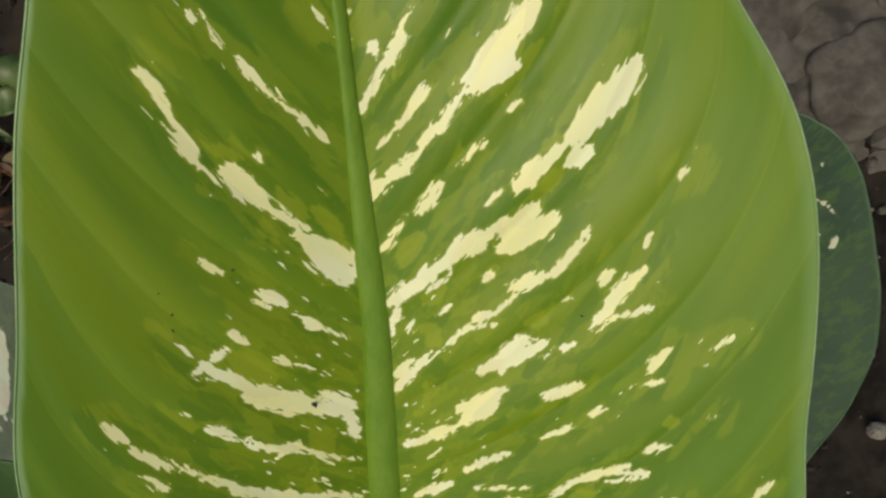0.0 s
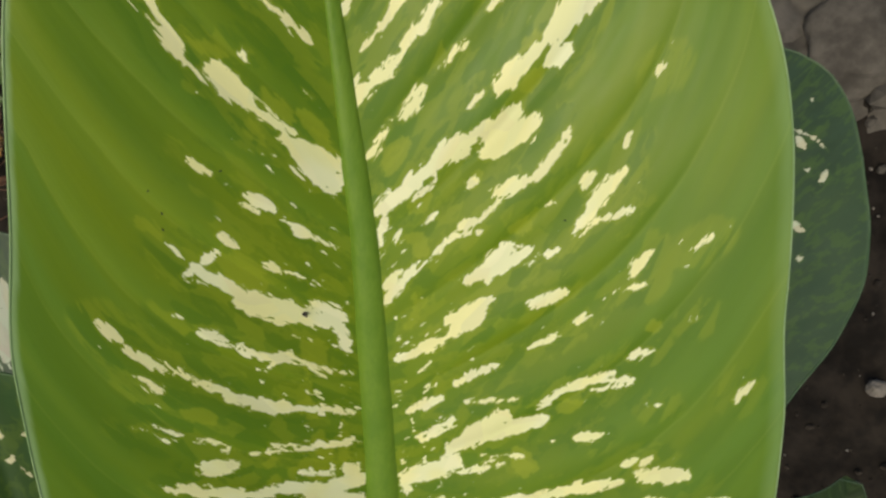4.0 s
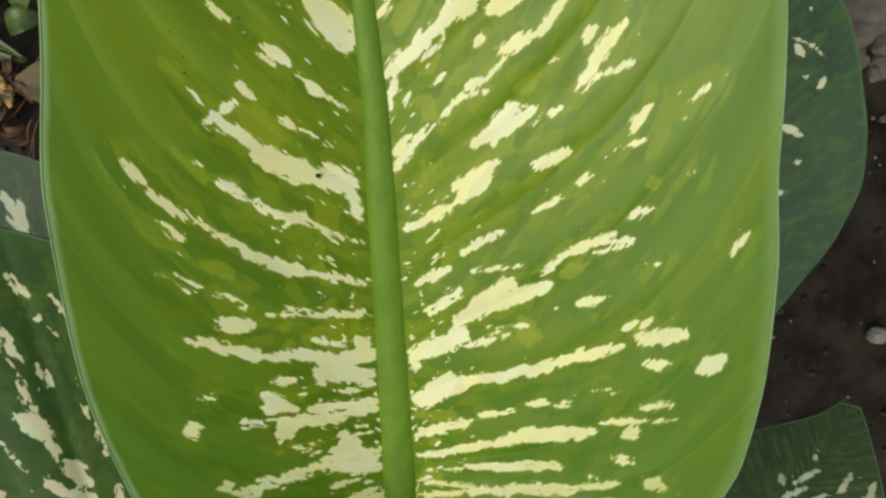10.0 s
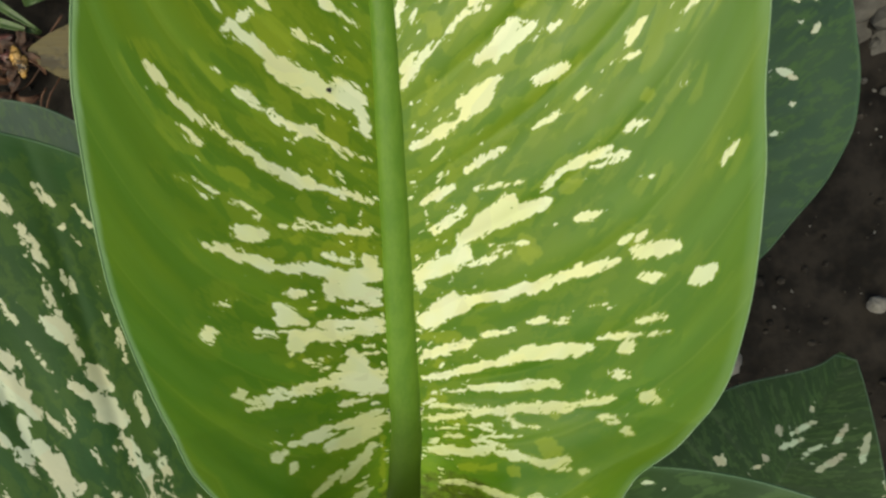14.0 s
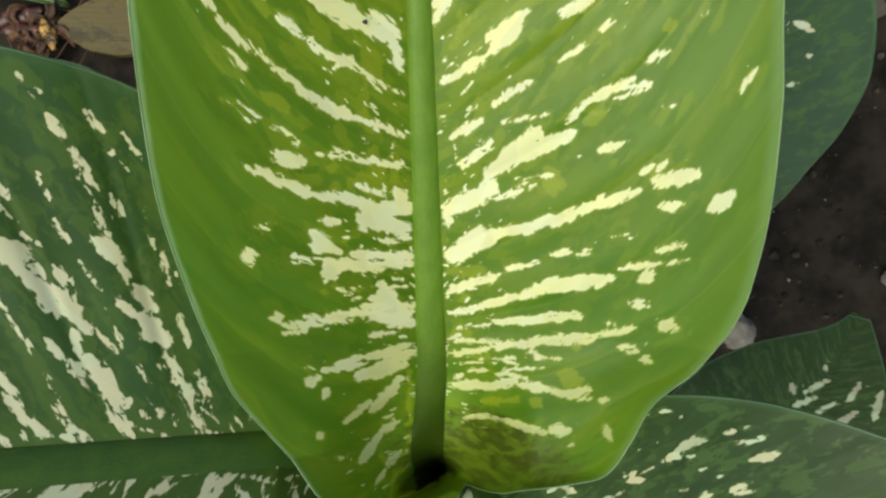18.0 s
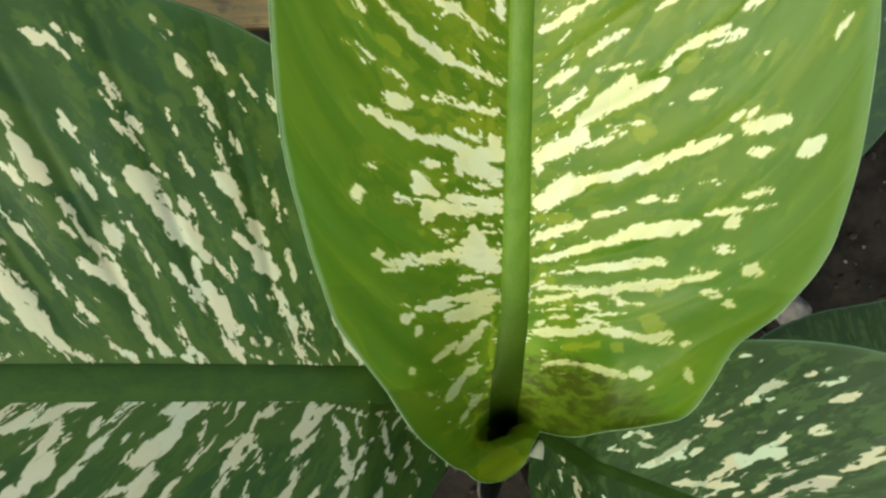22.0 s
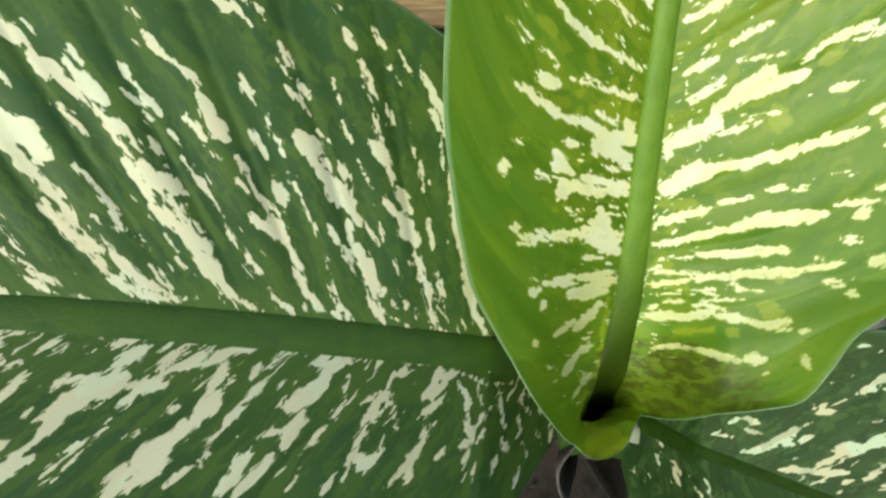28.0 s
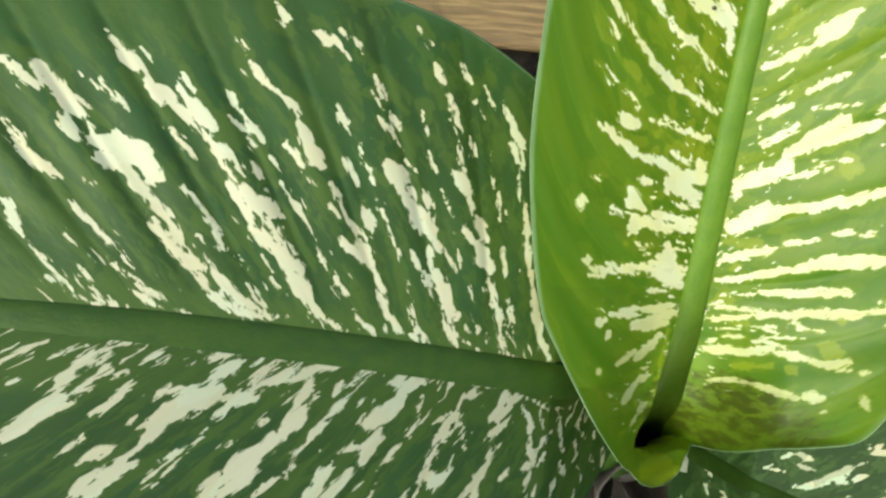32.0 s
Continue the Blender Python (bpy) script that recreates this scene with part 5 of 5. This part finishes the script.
old_left, path = ribbed_leaf(left_rib, left_height, ((0, 0.10, 0.17, 0.255, 0.326, 0.393, 0.52, 0.76, 0.92, 1), (0.12, 0.338, 0.495, 0.573, 0.608, 0.616, 0.595, 0.447, 0.18, 0.0)), ((0, 0.05, 0.18, 0.33, 0.5, 0.75, 0.92, 1), (0.15, 0.29, 0.44, 0.52, 0.52, 0.385, 0.155, 0.0)), no_fold, LEFT, old_leaf, old_rib, old_margin, (19.0, 15.5, 7.0), "large dark green mature leaf with long cream streaks along its veins", 1.12, 420, 150, relief=0.0040, rib_drop=0.006, rib_sink=0.0100)
tube("petiole", [path[0], path[0] + Vector((0.004, -0.008, -0.035)), STEM + Vector((-0.012, 0.01, 0.05)), STEM], [0.006, 0.006, 0.007, 0.008], old_rib, old_left, "", 10)


def right_rib(t):
    return -0.03 + 1.05 * t, -1.106 - 0.08 * t - 0.10 * t * t


old_right, path = ribbed_leaf(right_rib, right_height, ((0, 0.08, 0.25, 0.45, 0.7, 0.9, 1), (0.10, 0.22, 0.325, 0.378, 0.335, 0.16, 0.0)), ((0, 0.05, 0.25, 0.45, 0.7, 0.9, 1), (0.12, 0.25, 0.33, 0.34, 0.28, 0.13, 0.0)), flat_fold, RIGHT, mature_leaf, mature_rib, old_margin, (9, 6, 2), "dark green mature leaf with cream flecks", 2.0, 240, 80, rib_sink=0.0030)
tube("petiole", [path[0], path[0] + Vector((-0.006, -0.004, -0.015)), STEM + Vector((0.004, 0.015, 0.035)), STEM], [0.0045, 0.005, 0.006, 0.008], mature_rib, old_right, "", 10)


def back_rib(t):
    return 0.50 + 0.05 * t, -0.56 + 0.88 * t


old_back, path = ribbed_leaf(back_rib, back_height, ((0, 0.14, 0.2, 0.32, 0.46, 0.56, 0.80, 0.87, 0.955, 1), (0.0, 0.14, 0.19, 0.28, 0.335, 0.345, 0.295, 0.265, 0.13, 0.0)), ((0, 0.14, 0.2, 0.32, 0.46, 0.56, 0.68, 0.80, 0.88, 0.94, 0.965, 1), (0.0, 0.132, 0.175, 0.258, 0.313, 0.322, 0.314, 0.298, 0.268, 0.21, 0.135, 0.0)), no_fold, BACK, lower_leaf, old_rib, old_margin, (6, 4, 2), "dull blue-green lower leaf with a few pale flecks", 1.5, 160, 60)
tube("petiole", [path[0], path[0] + Vector((-0.02, -0.03, -0.05)), STEM], [0.0045, 0.005, 0.007], old_rib, old_back, "", 10)


def tip_rib(t):
    return 0.76 + 0.37 * t, -1.47 + 0.69 * t


low_tip, path = ribbed_leaf(tip_rib, lambda a, b: 1.23 + 0.0 * a, ((0, 0.2, 0.53, 0.7, 0.93, 1), (0.15, 0.42, 0.36, 0.265, 0.06, 0.03)), ((0, 0.2, 0.5, 0.7, 0.93, 1), (0.12, 0.33, 0.28, 0.19, 0.065, 0.02)), flat_fold, TIP, mature_leaf, mature_rib, old_margin, (6, 4, 2), "low dark leaf with a torn tip and pale flecks", 1.5, 160, 60)
tube("petiole", [path[0], path[0] + Vector((-0.05, 0.0, -0.03)), STEM], [0.0045, 0.005, 0.007], old_rib, low_tip, "", 10)


def pale_rib(t):
    return -0.55 - 1.20 * t, -0.60 + 0.35 * t


low_pale, path = ribbed_leaf(pale_rib, lambda a, b: 1.5 + 0.0 * a, ((0, 0.1, 0.3, 0.5, 0.65, 0.85, 1), (0.02, 0.10, 0.30, 0.36, 0.33, 0.17, 0.0)), ((0, 0.1, 0.3, 0.5, 0.65, 0.85, 1), (0.06, 0.20, 0.34, 0.35, 0.31, 0.17, 0.0)), no_fold, PALE, lower_leaf, old_rib, old_margin, (6, 4, 2), "pale grey-green lower leaf with white blotches", 1.5, 160, 60)
tube("petiole", [path[0], path[0] + Vector((0.03, -0.03, -0.04)), STEM], [0.0045, 0.005, 0.007], old_rib, low_pale, "", 10)
tube("stem", [Vector((-0.006, -0.222, 0.0)), Vector((-0.007, -0.220, 0.06)), Vector((-0.008, -0.216, 0.09)), Vector((-0.008, -0.214, 0.115)), Vector((-0.008, -0.214, 0.122)), Vector((-0.008, -0.214, 0.125))], [0.015, 0.014, 0.013, 0.0115, 0.009, 0.004], sheath_material, plant, "thick grey-brown jointed stem with a blunt top", 18)
for turn, size, top, label in ((150, 0.019, 0.186, "dry pale brown leaf sheath curled round the stem"), (20, 0.024, 0.170, "withered grey leaf sheath")):
    verts, rings = [], 14
    for i in range(rings):
        t = i / (rings - 1)
        for k in range(15):
            swing = radians(turn + (k - 7) * 17 * (1 - 0.35 * t))
            reach = size * (0.75 + 0.25 * t) + 0.0016 * noise.noise(Vector((k * 0.4, i * 0.4, turn)))
            verts.append((-0.008 + reach * math.cos(swing), -0.215 + reach * math.sin(swing), 0.05 + (top - 0.05) * t - 0.006 * t * abs(k - 7) / 7))
    sheath = mesh_object("sheath", verts, grid_faces(rings, 15), sheath_material, plant, label)
    sheath.modifiers.new("thickness", "SOLIDIFY").thickness = 0.0012

ribbon_verts = []
for i, t in enumerate(np.linspace(0, 1, 12)):
    for k in range(7):
        u = (k - 3) / 3
        wide = 0.0032 * (1 - t) ** 0.7
        ribbon_verts.append((-0.004 + 0.012 * t + 0.002 * u, -0.171 + wide * u - 0.003 * t, 0.262 + 0.006 * t - 0.10 * wide * u * u))
tip = mesh_object("sheath", ribbon_verts, grid_faces(12, 7), pale_sheath, plant, "short pale papery sheath tip")
tip.modifiers.new("thickness", "SOLIDIFY").thickness = 0.0005

# ---- ground ----
spread = np.concatenate([-np.geomspace(40, 0.62, 26), np.linspace(-0.6, 0.6, 181), np.geomspace(0.62, 40, 26)])
ground_verts = []
for gy in spread:
    for gx in spread:
        p = Vector((gx, gy, 0))
        ground_verts.append((gx, gy, 0.010 * noise.noise(p * 14) + 0.005 * noise.noise(p * 50) + 0.003 * noise.noise(p * 120) - 0.004))
ground = tagged(mesh_object("ground", ground_verts, grid_faces(len(spread), len(spread)), soil_material), "dark damp crumbly soil", "soil", kind="structure")


def stone(name, at, size, material, label, category, seed, group=""):
    bm = bmesh.new()
    bmesh.ops.create_icosphere(bm, subdivisions=4, radius=1.0)
    for v in bm.verts:
        bulge = 1 + 0.22 * noise.noise(v.co * 1.2 + Vector((seed, 0, 0))) + 0.12 * noise.noise(v.co * 3 + Vector((0, seed, 0))) + 0.05 * noise.noise(v.co * 9 + Vector((0, 0, seed)))
        v.co = Vector((v.co.x * size[0], v.co.y * size[1], v.co.z * size[2])) * bulge
    ob = part(name, bm, material)
    ob.matrix_world = pose(at[0], at[1], at[2], 0, 0, seed * 37)
    return tagged(ob, label, category, group)


for seed, at, size in ((1, (0.268, 0.106, 0.004), (0.040, 0.034, 0.015)), (2, (0.214, 0.168, 0.000), (0.040, 0.032, 0.013)), (3, (0.318, 0.052, -0.002), (0.034, 0.022, 0.011)), (4, (0.300, 0.178, 0.000), (0.042, 0.032, 0.014)), (7, (0.215, 0.098, -0.003), (0.020, 0.026, 0.010)), (8, (0.340, 0.110, -0.001), (0.030, 0.034, 0.012)), (9, (0.255, 0.225, 0.000), (0.044, 0.028, 0.014)), (10, (0.180, 0.225, -0.001), (0.036, 0.026, 0.011))):
    stone("stone", at, size, stone_material, "rounded grey-brown stone half sunk in soil", "stone", seed, "stones in the soil")
mound_verts, mound_side = [], np.linspace(-1, 1, 90)
for v in mound_side:
    for u in mound_side:
        p = Vector((0.285 + 0.150 * u, 0.165 + 0.130 * v, 0.0))
        rim = max(0.0, 1 - (u * u + v * v)) ** 0.6
        lump = abs(noise.noise(p * 22)) * 0.020 + noise.noise(p * 60) * 0.004 + noise.noise(p * 150) * 0.0016
        mound_verts.append((p.x, p.y, -0.014 + rim * (0.016 + lump)))
tagged(mesh_object("earth_mound", mound_verts, grid_faces(90, 90), stone_material), "low mound of dry lumpy grey-brown earth", "earth")
stone("pebble", (0.276, -0.115, 0.004), (0.007, 0.0055, 0.005), pebble_material, "small pale pebble on dark soil", "pebble", 5)
stone("pebble", (0.172, -0.148, 0.010), (0.011, 0.014, 0.009), pebble_material, "smooth pinkish-grey pebble on dark soil", "pebble", 6)

# ---- wooden board ----
def board():
    outline = [(-0.277, 0.056), (-0.270, 0.047), (-0.256, 0.038), (-0.235, 0.034), (-0.19, 0.037), (-0.09, 0.035), (0.02, 0.036), (0.08, 0.038), (0.08, 0.115), (-0.17, 0.112), (-0.225, 0.083), (-0.262, 0.066)]
    bm = bmesh.new()
    top = bm.faces.new([bm.verts.new((x, y, 0.013)) for x, y in outline])
    made = bmesh.ops.extrude_face_region(bm, geom=[top])
    for v in made["geom"]:
        if isinstance(v, bmesh.types.BMVert):
            v.co.z = 0.002
    bmesh.ops.recalc_face_normals(bm, faces=bm.faces)
    bmesh.ops.bevel(bm, geom=[e for e in bm.edges], offset=0.0015, segments=2, affect="EDGES")
    return tagged(part("wooden_board", bm, wood_material, None, "", False), "weathered tan wooden board lying on the soil", "board")


board()

# ---- litter, weeds and crumbs on the soil ----
def ribbon(name, path, widths, bend, material, label, category, group=""):
    """A thin curled strip: a path with half widths, cupped across by bend."""
    path = [Vector(p) for p in path]
    verts = []
    for i, p in enumerate(path):
        way = (path[min(i + 1, len(path) - 1)] - path[max(i - 1, 0)]).normalized()
        side = way.cross(Vector((0, 0, 1)))
        side = side.normalized() if side.length > 1e-6 else Vector((1, 0, 0))
        up = side.cross(way)
        for k in range(7):
            u = (k - 3) / 3
            verts.append(p + side * widths[i] * u + up * (bend * widths[i] * u * u))
    ob = mesh_object(name, verts, grid_faces(len(path), 7), material)
    ob.modifiers.new("thickness", "SOLIDIFY").thickness = 0.0005
    return tagged(ob, label, category, group)


speck_material = plain_material("dark_specks", rgb(0.006, 0.005, 0.004), rgb(0.025, 0.018, 0.012), 900, 0.8)
for k, (sa, sb, size) in enumerate(((-0.1608, -0.1949, 0.00055), (-0.2240, -0.0227, 0.00017), (-0.2900, -0.0456, 0.00017), (-0.2824, -0.0693, 0.00017), (-0.2843, -0.0861, 0.00017), (0.1638, -0.0792, 0.00017), (0.1524, -0.1389, 0.00017), (-0.0994, -0.0566, 0.00017), (0.3684, -0.4582, 0.00017))):
    bm = bmesh.new()
    bmesh.ops.create_icosphere(bm, subdivisions=2, radius=1.0)
    for v in bm.verts:
        v.co = Vector((v.co.x * 1.5, v.co.y * 0.8, v.co.z * 0.6)) * size * (1 + 0.5 * noise.noise(v.co * 1.7 + Vector((k, 0, 0))))
    speck = part("speck", bm, speck_material)
    speck.matrix_world = pose(sa * UNIT, sb * UNIT, float(main_height(np.array(sa), np.array(sb))) * UNIT + size * 0.4, 20, -15, 40 * k - 25)
    tagged(speck, "tiny dark speck of dirt lying on the young leaf", "speck", "specks on the young leaf")

red_material = plain_material("red_litter", rgb(0.018, 0.008, 0.009), rgb(0.12, 0.048, 0.044), 260, 0.4, 0.0008)
random.seed(11)
for i in range(16):
    x, y, turn, size = random.uniform(-0.305, -0.268), random.uniform(0.020, 0.066), random.uniform(0, 6.28), random.uniform(0.004, 0.011)
    path = [(x + size * t * math.cos(turn + 0.8 * t), y + size * t * math.sin(turn + 0.8 * t), 0.004 + 0.008 * math.sin(math.pi * (t * 0.5 + 0.5)) + 0.003 * random.random()) for t in np.linspace(-1, 1, 9)]
    ribbon("dry_leaf", path, [0.0028 * math.sin(math.pi * (0.06 + 0.88 * t)) for t in np.linspace(0, 1, 9)], random.uniform(0.4, 1.0), litter_material, "curled reddish-brown dead leaf on the soil", "dead leaf", "dead leaves by the board")
for x, y, turn, size in ((-0.2805, 0.0500, 1.9, 0.0090), (-0.2765, 0.0445, 1.5, 0.0075)):
    path = [(x + size * t * math.cos(turn), y + size * t * math.sin(turn), 0.019 - 0.004 * t * t + 0.0006 * math.sin(9 * t)) for t in np.linspace(-1, 1, 13)]
    ribbon("dry_leaf", path, [0.0042 * math.sin(math.pi * (0.10 + 0.80 * t)) for t in np.linspace(0, 1, 13)], -0.5, sunlit_litter_material, "crumpled dead leaf on the soil with golden sun highlights painted in", "dead leaf", "dead leaves by the board")
for x, y, turn, size in ((-0.297, 0.062, 0.3, 0.012), (-0.304, 0.052, 0.1, 0.013), (-0.291, 0.050, 1.2, 0.010), (-0.311, 0.060, 0.6, 0.011)):
    path = [(x + size * t * math.cos(turn), y + size * t * math.sin(turn), 0.012 - 0.004 * t * t + 0.001 * math.sin(8 * t)) for t in np.linspace(-1, 1, 13)]
    ribbon("dry_leaf", path, [0.0050 * math.sin(math.pi * (0.06 + 0.88 * t)) for t in np.linspace(0, 1, 13)], -0.6, red_material, "shrivelled purplish-red dead leaf on the soil", "dead leaf", "dead leaves by the board")
for i in range(14):
    x, y, turn, size = random.uniform(-0.315, -0.262), random.uniform(0.005, 0.066), random.uniform(0, 6.28), random.uniform(0.010, 0.026)
    path = [(x + size * t * math.cos(turn), y + size * t * math.sin(turn) + 0.004 * t * t, 0.006 + 0.003 * t + 0.004 * math.sin(3 * t + i)) for t in np.linspace(-1, 1, 7)]
    tagged(tube("twig", path, [random.uniform(0.0004, 0.0009)] * 7, litter_material, None, "", 6), "thin dry brown twig on the soil", "twig", "twigs by the board")
for x0, y0, x1, y1, rise, wide in ((-0.312, 0.098, -0.268, 0.068, 0.012, 0.0030), (-0.316, 0.079, -0.269, 0.067, 0.010, 0.0032), (-0.330, 0.070, -0.300, 0.082, 0.012, 0.0024)):
    path = [(x0 + (x1 - x0) * t, y0 + (y1 - y0) * t, 0.004 + rise * math.sin(math.pi * min(0.15 + 0.75 * t, 1))) for t in np.linspace(0, 1, 12)]
    ribbon("grass_blade", path, [wide * (1 - t ** 3) + 0.0002 for t in np.linspace(0, 1, 12)], 0.45, grass_material, "arching dull green grass blade", "grass blade", "grass beside the board")
for x, y, z, turn, size in ((-0.266, 0.090, 0.022, 200, 0.013), (-0.289, 0.101, 0.020, 300, 0.010), (-0.262, 0.108, 0.026, 250, 0.014)):
    path = [(x + size * (2 * t - 1) * math.cos(radians(turn)), y + size * (2 * t - 1) * math.sin(radians(turn)), z - 0.012 * (2 * t - 1) ** 2) for t in np.linspace(0, 1, 11)]
    ribbon("weed_leaf", path, [size * 0.65 * math.sin(math.pi * (0.03 + 0.94 * t)) for t in np.linspace(0, 1, 11)], 0.3, grass_material, "small rounded green weed leaf", "weed leaf", "weed leaves beside the board")


def scatter(name, count, area, sizes, material, label, category, seed):
    """Crumbs too many to count, as one mesh."""
    random.seed(seed)
    verts, faces = [], []
    base = bmesh.new()
    bmesh.ops.create_icosphere(base, subdivisions=1, radius=1.0)
    shape, cells = [v.co.copy() for v in base.verts], [[v.index for v in q.verts] for q in base.faces]
    base.free()
    for _ in range(count):
        x, y, r = random.uniform(area[0], area[1]), random.uniform(area[2], area[3]), sizes[0] + (sizes[1] - sizes[0]) * random.random() ** 3
        p, start = Vector((x, y, 0)), len(verts)
        z = 0.010 * noise.noise(p * 14) + 0.005 * noise.noise(p * 50) - 0.004
        turn = Euler((random.random() * 3, random.random() * 3, random.random() * 3)).to_matrix()
        squash = Vector((random.uniform(0.7, 1.3), random.uniform(0.6, 1.1), random.uniform(0.5, 0.9)))
        for c in shape:
            w = turn @ Vector((c.x * squash.x, c.y * squash.y, c.z * squash.z)) * r * random.uniform(0.85, 1.15)
            verts.append((x + w.x, y + w.y, z + r * 0.4 + w.z))
        faces += [[start + k for k in q] for q in cells]
    return tagged(mesh_object(name, verts, faces, material, smooth=False), label, category, kind="stuff")


crumb_material = plain_material("crumbs", rgb(0.010, 0.008, 0.007), rgb(0.040, 0.033, 0.028), 220, 0.9, 0.0005, matt=0.12)
scatter("soil_crumbs", 3200, (-0.45, 0.45, -0.36, 0.30), (0.0008, 0.0045), crumb_material, "loose dark crumbs of earth", "soil", 21)
scatter("grit", 130, (0.12, 0.36, -0.30, 0.16), (0.0006, 0.0018), pebble_material, "scattered tiny pale grit on the soil", "grit", 22)
scatter("clods", 70, (0.15, 0.36, 0.02, 0.24), (0.004, 0.013), stone_material, "lumpy grey-brown clods of earth and stone", "clods", 23)
